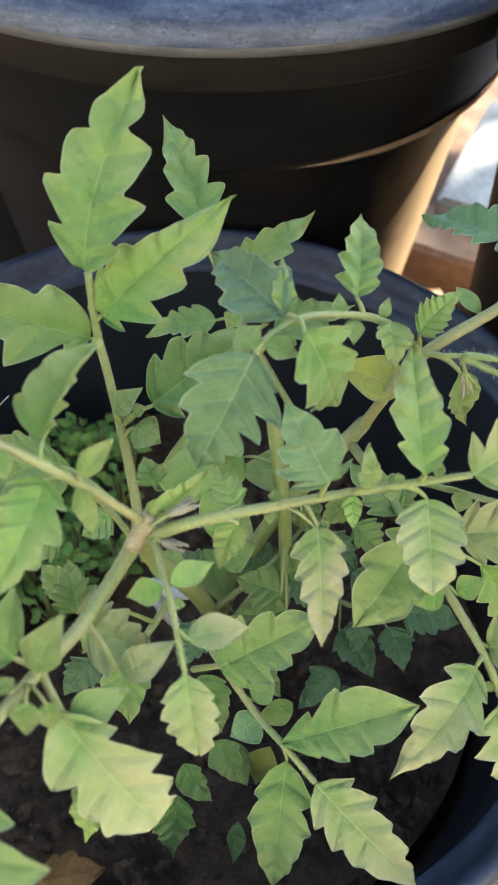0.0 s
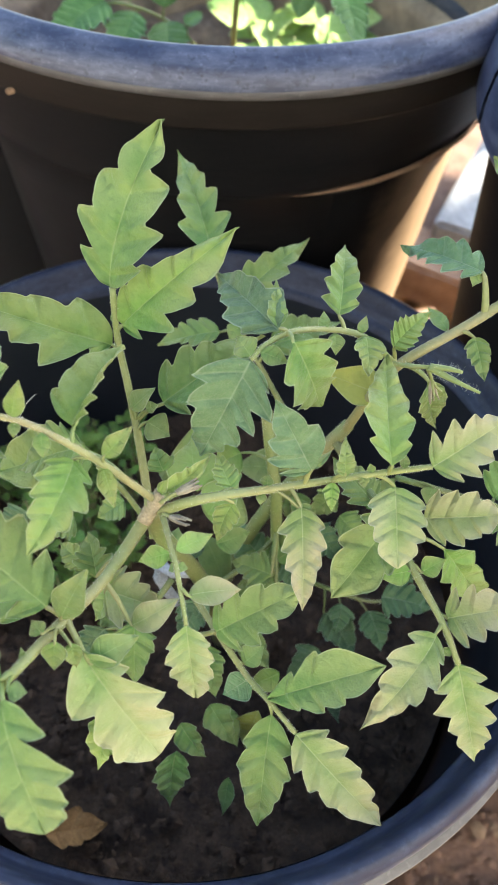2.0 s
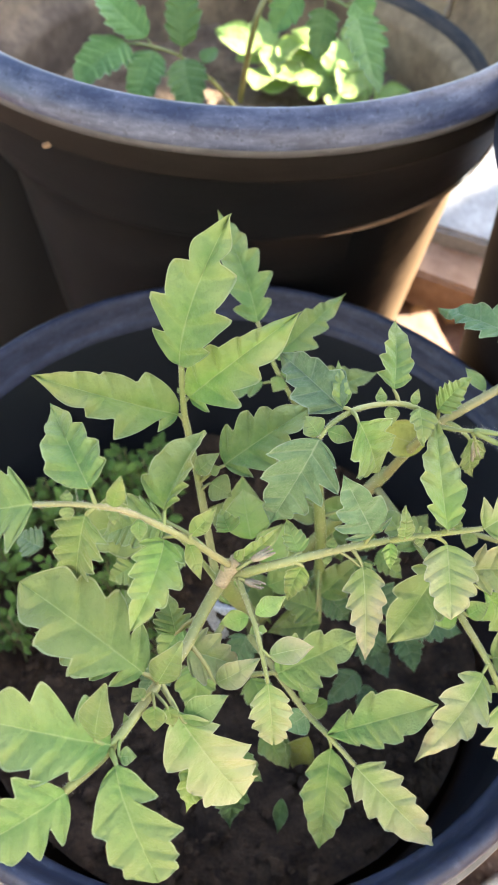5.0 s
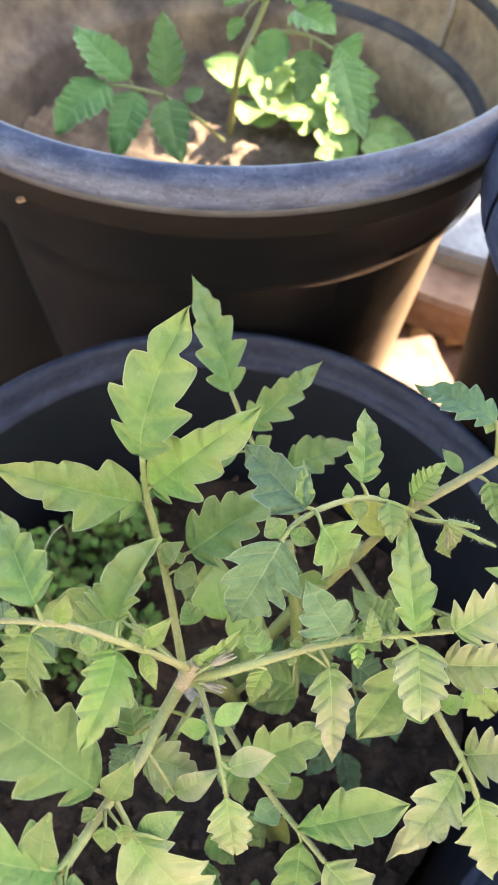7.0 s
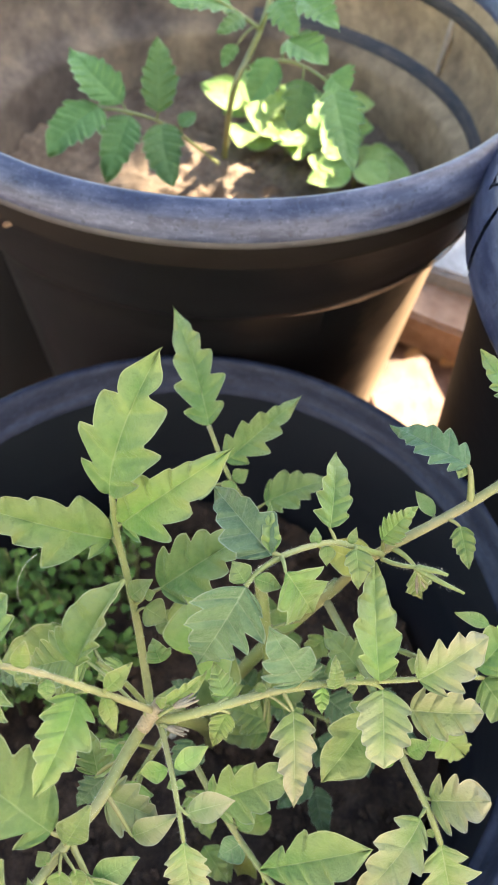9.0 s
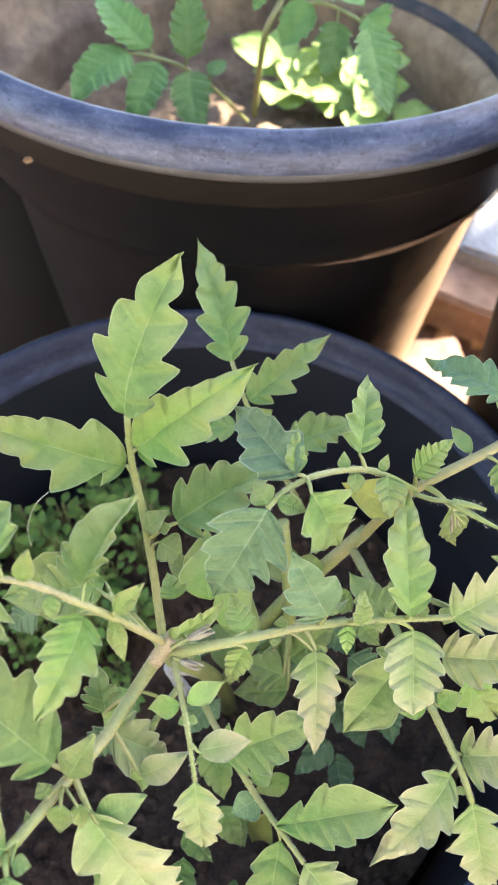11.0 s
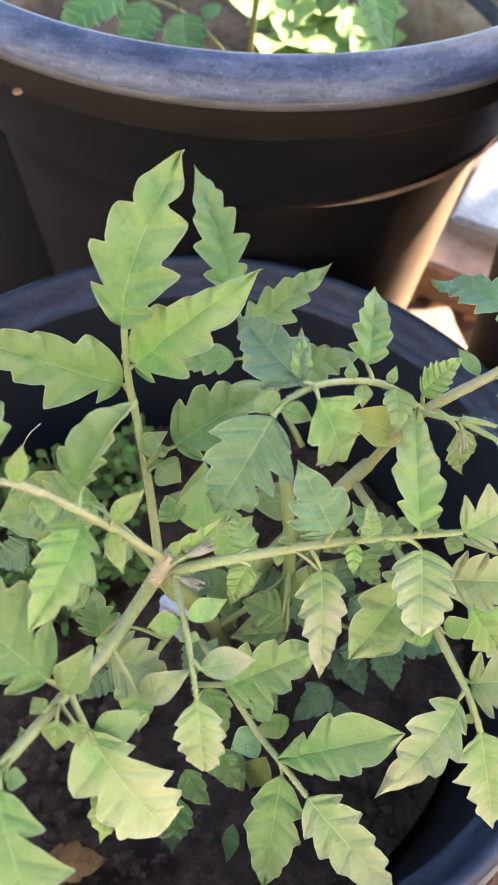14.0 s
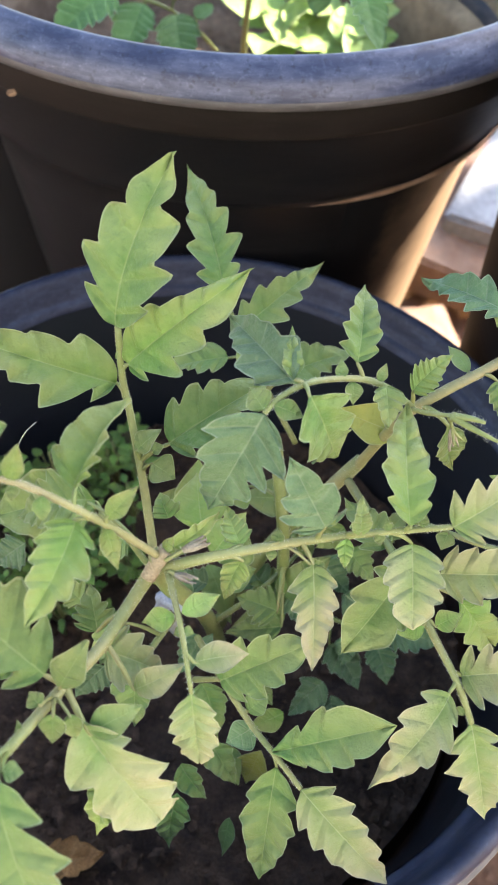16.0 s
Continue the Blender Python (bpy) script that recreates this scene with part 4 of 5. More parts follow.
leaf_u = stalk("compound_leaf", [(0.0938, -0.0219, 0.5318), (0.0779, -0.0319, 0.5546), (0.0661, -0.0328, 0.5593), (0.0481, -0.0439, 0.5683), (0.0369, -0.0515, 0.5677), (0.0315, -0.0573, 0.5652)], 0.0014, 0.0010, plant, "arched hairy compound leaf with blue-green leaflets")
leaflet(leaf_u, (0.0315, -0.0573, 0.5652), (0.0132, -0.0746, 0.5281), 0.0346, 4, 0.34, 0, -0.45, 0.18, 0.14, 0.36, lobes=(0, 1, ((0.15, 0.2), (0.35, 0.4), (0.52, 0.5), (0.75, 0.3)), ((0.3, 0.25), (0.55, 0.2), (0.78, 0.15))), blunt=0.4)
leaflet(leaf_u, (0.0315, -0.0563, 0.5660), (0.0257, -0.0486, 0.5691), 0.0082, 0, 0, 0, -0.2, 0.12, 0.12, 0.5)
leaflet(leaf_u, (0.0349, -0.0549, 0.5674), (0.0461, -0.0569, 0.5641), 0.0062, 0, 0, 0, 0, 0.12, 0.12, 0.5)
leaflet(leaf_u, (0.0415, -0.0460, 0.5699), (0.0163, -0.0124, 0.5690), 0.0247, 3, 0.2, 0, -0.5, 0.18, 0.14, 0.36, lobes=(0, 1.1, ((0.2, 0.12), (0.45, 0.25), (0.65, 0.2)), ((0.35, 0.25), (0.6, 0.15))), blunt=0.1)
leaflet(leaf_u, (0.0415, -0.0451, 0.5706), (0.0402, -0.0258, 0.5782), 0.0081, 2, 0.08, 0, -0.2, 0.18, 0.14, 0.36)
leaflet(leaf_u, (0.0660, -0.0282, 0.5630), (0.0689, 0.0038, 0.5734), 0.0165, 5, 0.2, 0, -0.2, 0.18, 0.14, 0.36, lobes=(0, 1, ((0.2, 0.34), (0.42, 0.25), (0.62, 0.15)), ((0.2, 0.32), (0.42, 0.25), (0.64, 0.15))), blunt=0.1)
leaflet(leaf_u, (0.0466, -0.0550, 0.5733), (0.0607, -0.0533, 0.5361), 0.0259, 4, 0.26, 0, 0.12, 0.18, 0.14, 0.36, lobes=(0, 1, ((0.25, 0.4), (0.6, 0.35)), ((0.3, 0.25), (0.6, 0.2), (0.8, 0.2))), blunt=0.8)
leaflet(leaf_u, (0.0768, -0.0350, 0.5584), (0.0783, -0.0500, 0.5517), 0.0134, 3, 0.12, 0, -0.05, 0.18, 0.14, 0.36)
leaflet(leaf_u, (0.0597, -0.0364, 0.5623), (0.0595, -0.0304, 0.5671), 0.0040, 0, 0, 0, 0, 0.12, 0.12, 0.5)
leaflet(leaf_u, (0.0747, -0.0325, 0.5577), (0.0773, -0.0269, 0.5624), 0.0036, 0, 0, 0, 0, 0.12, 0.12, 0.5)
leaflet(leaf_u, (0.0645, -0.0336, 0.5585), (0.0655, -0.0407, 0.5530), 0.0058, 0, 0, 0, 0, 0.12, 0.12, 0.5)

leaf_v = stalk("compound_leaf", [(0.0797, -0.0036, 0.4555), (0.0910, -0.0083, 0.4975), (0.1004, -0.0113, 0.5215), (0.1302, 0.0001, 0.5369), (0.1543, 0.0113, 0.5503), (0.1704, 0.0186, 0.5575)], 0.0025, 0.0020, plant, "thick main branch with small side leaflets", STEM_TAN)
leaflet(leaf_v, (0.1324, 0.0125, 0.5546), (0.1005, 0.0427, 0.5454), 0.0207, 4, 0.26, 0, -0.4, 0.18, 0.14, 0.36, lobes=(0, 1, ((0.15, 0.48), (0.35, 0.3), (0.55, 0.25), (0.72, 0.15)), ((0.18, 0.4), (0.38, 0.3), (0.58, 0.2))))
leaflet(leaf_v, (0.1317, 0.0144, 0.5548), (0.1282, 0.0087, 0.5500), 0.0058, 0, 0, 0, -0.3, 0.12, 0.12, 0.5)
leaflet(leaf_v, (0.1306, -0.0068, 0.5340), (0.1350, -0.0235, 0.5236), 0.0117, 3, 0.14, 0, 0.05, 0.18, 0.14, 0.36)
leaflet(leaf_v, (0.1203, 0.0001, 0.5310), (0.1121, 0.0119, 0.5346), 0.0065, 0, 0, 0, 0.05, 0.12, 0.12, 0.5)
leaflet(leaf_v, (0.0937, -0.0171, 0.5356), (0.1095, -0.0048, 0.5467), 0.0138, 5, 0.18, 15, 0.25, 0.3, 0.14, 0.36)
leaflet(leaf_v, (0.1569, 0.0267, 0.5757), (0.1377, 0.0602, 0.5816), 0.0196, 4, 0.24, 0, -0.3, 0.18, 0.14, 0.36)
leaflet(leaf_v, (0.1524, 0.0128, 0.5514), (0.1491, 0.0208, 0.5575), 0.0064, 0, 0, 0, 0.05, 0.12, 0.12, 0.5)
leaflet(leaf_v, (0.1584, 0.0073, 0.5475), (0.1521, -0.0058, 0.5365), 0.0117, 3, 0.14, 0, 0.1, 0.18, 0.14, 0.36)
leaflet(leaf_v, (0.1111, -0.0213, 0.5209), (0.1214, -0.0191, 0.4875), 0.0146, 3, 0.12, 0, -0.1, 0.18, 0.14, 0.36)

leaf_d = stalk("compound_leaf", [(0.0781, -0.0117, 0.4618), (0.0933, -0.0550, 0.4733), (0.1070, -0.0925, 0.4740), (0.1172, -0.1128, 0.4689), (0.1244, -0.1257, 0.4578)], 0.0022, 0.0012, plant, "low compound leaf with cream-green leaflets beside the rim")
leaflet(leaf_d, (0.1241, -0.1253, 0.4582), (0.1384, -0.1510, 0.4144), 0.0298, 4, 0.42, 0, 0.55, 0.18, 0.14, 0.36, lobes=(0, 1, ((0.16, 0.45), (0.36, 0.4), (0.56, 0.35), (0.75, 0.25)), ((0.2, 0.42), (0.42, 0.38), (0.64, 0.3))), blunt=0.1)
leaflet(leaf_d, (0.1138, -0.1170, 0.4678), (0.0837, -0.1484, 0.4390), 0.0242, 5, 0.28, 0, 0.45, 0.18, 0.14, 0.36, lobes=(0.1, 1, ((0.15, 0.3), (0.35, 0.28), (0.55, 0.25), (0.75, 0.18)), ((0.15, 0.4), (0.4, 0.25), (0.62, 0.15))))
leaflet(leaf_d, (0.1201, -0.1096, 0.4678), (0.1401, -0.1143, 0.4875), 0.0252, 3, 0.45, 0, 0.5, 0.18, 0.14, 0.36, lobes=(0, 1, ((0.3, 0.55), (0.6, 0.25)), ((0.35, 0.3), (0.65, 0.25))), blunt=0.6)
leaflet(leaf_d, (0.1048, -0.0912, 0.4748), (0.0906, -0.0943, 0.4738), 0.0083, 0, 0, 0, 0.2, 0.12, 0.12, 0.5)
leaflet(leaf_d, (0.1094, -0.0918, 0.4747), (0.1192, -0.0883, 0.4809), 0.0078, 0, 0, 0, 0.2, 0.12, 0.12, 0.5)
leaflet(leaf_d, (0.0954, -0.0744, 0.4901), (0.0697, -0.1048, 0.4727), 0.0275, 3, 0.26, 0, 0.1, 0.18, 0.14, 0.36, lobes=(0, 1, ((0.2, 0.4), (0.5, 0.2)), ((0.22, 0.35), (0.55, 0.15))), blunt=0.4)
leaflet(leaf_d, (0.1071, -0.0801, 0.4993), (0.1358, -0.0850, 0.5105), 0.0244, 4, 0.34, 0, 0.45, 0.18, 0.14, 0.36, lobes=(0, 1, ((0.25, 0.25), (0.5, 0.22), (0.75, 0.18)), ((0.28, 0.25), (0.52, 0.22), (0.74, 0.18))), blunt=0.6)
leaflet(leaf_d, (0.1231, -0.0743, 0.4667), (0.1510, -0.0727, 0.4189), 0.0217, 3, 0.3, 0, 0.25, 0.18, 0.14, 0.36, lobes=(0, 1, ((0.3, 0.3), (0.6, 0.22)), ((0.28, 0.28), (0.58, 0.22))), blunt=0.4)
leaflet(leaf_d, (0.0928, -0.0523, 0.4690), (0.0732, -0.0319, 0.4773), 0.0214, 3, 0.16, 0, -0.15, 0.18, 0.14, 0.36)
leaflet(leaf_d, (0.1207, -0.1210, 0.4626), (0.1172, -0.1232, 0.4605), 0.0036, 0, 0, 0, 0, 0.12, 0.12, 0.5)

leaf_e = stalk("compound_leaf", [(0.1045, -0.0368, 0.4695), (0.1361, -0.0539, 0.4776), (0.1512, -0.0540, 0.4724)], 0.0015, 0.0011, plant, "outer compound leaf with smooth green leaflets")
leaflet(leaf_e, (0.1479, -0.0509, 0.4746), (0.1691, -0.0300, 0.4930), 0.0258, 3, 0.22, 0, -0.1, 0.18, 0.14, 0.36)
leaflet(leaf_e, (0.1512, -0.0540, 0.4724), (0.1704, -0.0728, 0.4589), 0.0245, 3, 0.2, 0, -0.1, 0.18, 0.14, 0.36)
leaflet(leaf_e, (0.1461, -0.0425, 0.5068), (0.1300, -0.0378, 0.5092), 0.0058, 0, 0, 0, 0.1, 0.12, 0.12, 0.5)
leaflet(leaf_e, (0.1199, -0.0465, 0.4758), (0.1168, -0.0528, 0.4706), 0.0072, 0, 0, 0, -0.1, 0.12, 0.12, 0.5)

leaf_q = stalk("compound_leaf", [(0.0092, -0.0788, 0.4219), (0.0233, -0.1033, 0.4291), (0.0359, -0.1192, 0.4238), (0.0462, -0.1335, 0.4299), (0.0578, -0.1466, 0.4281)], 0.0017, 0.0011, plant, "low compound leaf hanging towards the soil")
leaflet(leaf_q, (0.0456, -0.1328, 0.4305), (0.0931, -0.1291, 0.4616), 0.0257, 4, 0.2, 0, 0.1, 0.18, 0.14, 0.52, lobes=(0, 1, ((0.3, 0.42), (0.55, 0.1)), ((0.3, 0.2), (0.5, 0.2), (0.68, 0.15))), blunt=0.3)
leaflet(leaf_q, (0.0475, -0.1371, 0.4246), (0.0434, -0.1745, 0.3880), 0.0253, 3, 0.24, 0, 0.1, 0.18, 0.14, 0.42, lobes=(0, 1, ((0.3, 0.3), (0.5, 0.16), (0.7, 0.1)), ((0.28, 0.28), (0.5, 0.16), (0.7, 0.1))))
leaflet(leaf_q, (0.0578, -0.1466, 0.4281), (0.0972, -0.1757, 0.4004), 0.0255, 4, 0.22, 0, 0.35, 0.18, 0.14, 0.36, lobes=(0, 1, ((0.15, 0.2), (0.35, 0.25), (0.55, 0.2), (0.75, 0.28)), ((0.2, 0.35), (0.4, 0.3), (0.62, 0.1))), blunt=0.2)
leaflet(leaf_q, (0.0342, -0.1138, 0.4242), (0.0437, -0.1067, 0.4280), 0.0093, 0, 0, 0, -0.1, 0.12, 0.12, 0.5)
leaflet(leaf_q, (0.0374, -0.1192, 0.4214), (0.0253, -0.1254, 0.4155), 0.0120, 0, 0, 0, -0.5, 0.12, 0.12, 0.5)
leaflet(leaf_q, (0.0439, -0.1132, 0.3652), (0.0383, -0.1184, 0.3221), 0.0159, 0, 0, 0, 1.2, 0.18, 0.14, 0.36)

leaf_t = stalk("compound_leaf", [(0.0538, 0.0207, 0.4472), (0.0371, 0.0358, 0.4707), (0.0224, 0.0487, 0.4927), (0.0118, 0.0652, 0.5114)], 0.0016, 0.0011, plant, "rear compound leaf with dull green leaflets")
leaflet(leaf_t, (0.0118, 0.0647, 0.5110), (-0.0108, 0.1259, 0.5395), 0.0282, 4, 0.36, 0, -0.3, 0.18, 0.14, 0.36, lobes=(-0.05, 1, ((0.15, 0.42), (0.36, 0.35), (0.58, 0.2)), ((0.15, 0.42), (0.35, 0.42), (0.55, 0.38), (0.72, 0.2))))
leaflet(leaf_t, (0.0215, 0.0528, 0.4959), (0.0619, 0.0837, 0.5173), 0.0232, 4, 0.36, 0, -0.3, 0.18, 0.14, 0.36, lobes=(0, 1, ((0.2, 0.35), (0.4, 0.3), (0.6, 0.25), (0.75, 0.15)), ((0.18, 0.45), (0.4, 0.4), (0.62, 0.3))))
leaflet(leaf_t, (0.0267, 0.0440, 0.4892), (0.0213, 0.0381, 0.4841), 0.0078, 0, 0, 0, -0.3, 0.12, 0.12, 0.5)
leaflet(leaf_t, (0.0260, 0.0451, 0.4900), (0.0342, 0.0493, 0.4941), 0.0072, 0, 0, 0, -0.3, 0.12, 0.12, 0.5)
leaflet(leaf_t, (0.0442, 0.0376, 0.4792), (0.0809, 0.0485, 0.4908), 0.0226, 3, 0.26, 0, -0.35, 0.18, 0.14, 0.36)
leaflet(leaf_t, (0.0160, 0.0488, 0.4794), (-0.0176, 0.0439, 0.4728), 0.0186, 3, 0.26, 0, -0.35, 0.18, 0.14, 0.36)

leaf_x = stalk("compound_leaf", [(0.0095, -0.0966, 0.4142), (0.0225, -0.1056, 0.4400)], 0.0015, 0.001, plant, "shaded inner compound leaf")
leaflet(leaf_x, (0.0217, -0.1071, 0.4426), (0.0577, -0.0997, 0.4694), 0.0280, 4, 0.24, 0, 0, 0.18, 0.14, 0.36, lobes=(0, 1, ((0.2, 0.4), (0.45, 0.3), (0.7, 0.2)), ((0.22, 0.35), (0.48, 0.28), (0.7, 0.2))), blunt=0.5)
leaflet(leaf_x, (0.0035, -0.1363, 0.3692), (0.0006, -0.1557, 0.3419), 0.0190, 3, 0.12, 0, -0.3, 0.18, 0.14, 0.36)
leaflet(leaf_x, (0.0297, -0.1402, 0.3425), (0.0271, -0.1558, 0.3299), 0.0070, 0, 0, 0, -0.2, 0.18, 0.14, 0.36)
leaflet(leaf_x, (0.0095, -0.0413, 0.4583), (0.0045, -0.0147, 0.4663), 0.0219, 0, 0, 0, 0.3, 0.18, 0.14, 0.36)
leaflet(leaf_x, (-0.0027, -0.0638, 0.5034), (-0.0074, -0.0556, 0.5096), 0.0129, 3, 0.08, 0, 0.1, 0.18, 0.14, 0.36)

leaf_y = stalk("compound_leaf", [(0.0765, -0.0318, 0.3559), (0.1063, -0.0438, 0.3590), (0.1246, -0.0445, 0.3650)], 0.0013, 0.0008, plant, "shaded compound leaf deep in the pot")
leaflet(leaf_y, (0.1067, -0.0479, 0.3544), (0.1157, -0.0662, 0.3405), 0.0186, 3, 0.14, 0, -0.5, 0.18, 0.14, 0.36)
leaflet(leaf_y, (0.1143, -0.0434, 0.3625), (0.1426, -0.0503, 0.3643), 0.0253, 3, 0.2, 0, -0.5, 0.18, 0.14, 0.36)
leaflet(leaf_y, (0.0915, -0.0436, 0.3541), (0.0888, -0.0572, 0.3430), 0.0155, 2, 0.1, 0, -0.5, 0.18, 0.14, 0.36)
leaflet(leaf_y, (0.0828, -0.0457, 0.3453), (0.1009, -0.0660, 0.3305), 0.0235, 3, 0.12, 0, -0.5, 0.18, 0.14, 0.36)
leaflet(leaf_y, (0.0797, -0.0667, 0.3411), (0.0603, -0.0834, 0.3327), 0.0211, 2, 0.1, 0, -0.55, 0.18, 0.14, 0.36)
leaflet(leaf_y, (0.0854, -0.0687, 0.3271), (0.0940, -0.0965, 0.3056), 0.0157, 3, 0.1, 0, -0.6, 0.18, 0.14, 0.36)
stalk("stem_joint", [(-0.0004, -0.0903, 0.5248), (-0.0030, -0.0924, 0.5210), (-0.0054, -0.0943, 0.5173), (-0.0075, -0.0967, 0.5139)], 0.0032, 0.0030, plant, "swollen tan joint", NODE)
stalk("loose_fibre", [(-0.0746, 0.0037, 0.4745), (-0.0812, 0.0022, 0.4669), (-0.0860, -0.0021, 0.4573), (-0.0866, -0.0068, 0.4512), (-0.0853, -0.0104, 0.4445)], 0.00014, 0.00008, leaf_a, "fine pale loose fibre", HAIR)

rear_plant = empty("tomato_plant", (0.0083, 0.4401, 0.3820), "taller tomato plant with dark green leaves in the big black pot", "plant")
rear_stem = stalk("stem", [(0.0078, 0.4380, 0.3803), (0.0094, 0.4548, 0.4232), (0.0154, 0.3798, 0.5220), (0.0261, 0.3921, 0.5444), (0.0357, 0.4021, 0.5649), (0.0446, 0.4211, 0.5922), (0.0512, 0.4392, 0.6187)], 0.0028, 0.0018, rear_plant, "green upright stem")
rear_l = stalk("compound_leaf", [(0.0035, 0.4412, 0.4203), (-0.0190, 0.3867, 0.4761), (-0.0420, 0.3717, 0.5015), (-0.0680, 0.3589, 0.5159), (-0.0828, 0.3596, 0.5158)], 0.0016, 0.001, rear_plant, "side leaf with pointed leaflets")
leaflet(rear_l, (-0.0668, 0.3633, 0.5192), (-0.1079, 0.3966, 0.5429), 0.0279, 5, 0.1, 0, -0.2, 0.18, 0.14, 0.36, LEAF[6])
leaflet(rear_l, (-0.0400, 0.3676, 0.5110), (-0.0418, 0.4033, 0.5506), 0.0247, 5, 0.1, 0, -0.2, 0.18, 0.14, 0.36, LEAF[6])
leaflet(rear_l, (-0.0819, 0.3596, 0.5158), (-0.1186, 0.3230, 0.4993), 0.0327, 5, 0.12, 0, -0.2, 0.18, 0.14, 0.36, LEAF[6])
leaflet(rear_l, (-0.0627, 0.3648, 0.5080), (-0.0773, 0.3171, 0.4838), 0.0281, 5, 0.1, 0, -0.2, 0.18, 0.14, 0.36, LEAF[6])
leaflet(rear_l, (-0.0376, 0.3693, 0.4998), (-0.0272, 0.3224, 0.4772), 0.0277, 5, 0.1, 0, -0.2, 0.18, 0.14, 0.36, LEAF[6])
leaflet(rear_l, (-0.0250, 0.3774, 0.4939), (-0.0129, 0.3863, 0.5011), 0.0137, 0, 0, 0, -0.2, 0.12, 0.12, 0.5, LEAF[6])
rear_r = stalk("compound_leaf", [(0.0263, 0.3854, 0.5393), (0.0502, 0.3706, 0.5541), (0.0701, 0.3601, 0.5541), (0.0859, 0.3312, 0.5579)], 0.0016, 0.001, rear_plant, "drooping side leaf over the pot wall")
leaflet(rear_r, (0.0859, 0.3296, 0.5567), (0.1001, 0.2751, 0.5284), 0.0279, 5, 0.2, 0, -0.2, 0.18, 0.14, 0.36, LEAF[6])
leaflet(rear_r, (0.0838, 0.3374, 0.5626), (0.0958, 0.3281, 0.5559), 0.0234, 3, 0.12, 0, -0.2, 0.18, 0.14, 0.36, LEAF[6])
leaflet(rear_r, (0.0655, 0.3537, 0.5491), (0.0590, 0.3240, 0.5263), 0.0210, 3, 0.14, 0, -0.2, 0.18, 0.14, 0.36, LEAF[6])
leaflet(rear_r, (0.0461, 0.3706, 0.5540), (0.0287, 0.3557, 0.5294), 0.0231, 3, 0.12, 0, -0.2, 0.18, 0.14, 0.36, LEAF[6])
leaflet(rear_r, (0.0532, 0.3720, 0.5678), (0.0824, 0.3493, 0.5643), 0.0279, 3, 0.16, 0, -0.2, 0.18, 0.14, 0.36, LEAF[6])
rear_c = stalk("compound_leaf", [(0.0337, 0.3988, 0.5623), (0.0167, 0.3983, 0.5739), (-0.0038, 0.3976, 0.5851)], 0.0016, 0.001, rear_plant, "top leaf with light green leaflets")
leaflet(rear_c, (0.0208, 0.3957, 0.5720), (0.0028, 0.3768, 0.5695), 0.0138, 3, 0.2, 0, -0.2, 0.18, 0.14, 0.36, LEAF[6])
leaflet(rear_c, (0.0126, 0.4000, 0.5749), (-0.0310, 0.3824, 0.5850), 0.0241, 4, 0.2, 0, -0.2, 0.18, 0.14, 0.36, LEAF[6])
leaflet(rear_c, (0.0605, 0.3976, 0.5875), (0.0871, 0.3592, 0.5846), 0.0237, 5, 0.22, 0, -0.2, 0.18, 0.14, 0.36, LEAF[6])
leaflet(rear_c, (0.0445, 0.3944, 0.5845), (0.0602, 0.3650, 0.5754), 0.0199, 4, 0.2, 0, -0.2, 0.18, 0.14, 0.36, LEAF[6])
leaflet(rear_c, (0.0174, 0.3888, 0.5541), (0.0074, 0.3756, 0.5437), 0.0100, 2, 0.1, 0, -0.2, 0.18, 0.14, 0.36, LEAF[6])

# shaded inner growth

inner_a = stalk("compound_leaf", [(0.0413, -0.0119, 0.4855), (0.0446, -0.0210, 0.4659), (0.0490, -0.0305, 0.4332), (0.0514, -0.0318, 0.3813), (0.0477, -0.0334, 0.3286)], 0.003, 0.0034, plant, "older inner branch with smooth shaded leaflets")
leaflet(inner_a, (0.0060, -0.0270, 0.4451), (0.0046, -0.0042, 0.4630), 0.0178, 0, 0, 0, 0.25, 0.18, 0.14, 0.36)
leaflet(inner_a, (0.0179, -0.0493, 0.4413), (0.0285, -0.0332, 0.4549), 0.0206, 0, 0, 0, 0.1, 0.18, 0.14, 0.36)
leaflet(inner_a, (0.0651, -0.0157, 0.4463), (0.0449, -0.0125, 0.4471), 0.0114, 0, 0, 0, 0.25, 0.18, 0.14, 0.36)
leaflet(inner_a, (0.0189, -0.0511, 0.4272), (0.0359, -0.0464, 0.4323), 0.0132, 0, 0, 0, -0.1, 0.18, 0.14, 0.36)
leaflet(inner_a, (0.0483, -0.0542, 0.4017), (0.0270, -0.0482, 0.4046), 0.0226, 3, 0.24, 0, -0.1, 0.18, 0.14, 0.36)
leaflet(inner_a, (0.0513, -0.0423, 0.3985), (0.0758, -0.0260, 0.4135), 0.0231, 2, 0.12, 0, -0.1, 0.18, 0.14, 0.36)
leaflet(inner_a, (0.0516, -0.0555, 0.3881), (0.0227, -0.0579, 0.3837), 0.0175, 2, 0.1, 0, -0.1, 0.18, 0.14, 0.36)
leaflet(inner_a, (-0.0027, -0.0636, 0.4282), (-0.0000, -0.0500, 0.4391), 0.0142, 0, 0, 0, -0.1, 0.18, 0.14, 0.36)
leaflet(inner_a, (0.0811, -0.0138, 0.4236), (0.0674, -0.0230, 0.4151), 0.0161, 2, 0.1, 0, -0.1, 0.18, 0.14, 0.36)
leaflet(inner_a, (0.0298, -0.0089, 0.4486), (0.0172, -0.0138, 0.4437), 0.0168, 0, 0, 0, 0.2, 0.18, 0.14, 0.36)
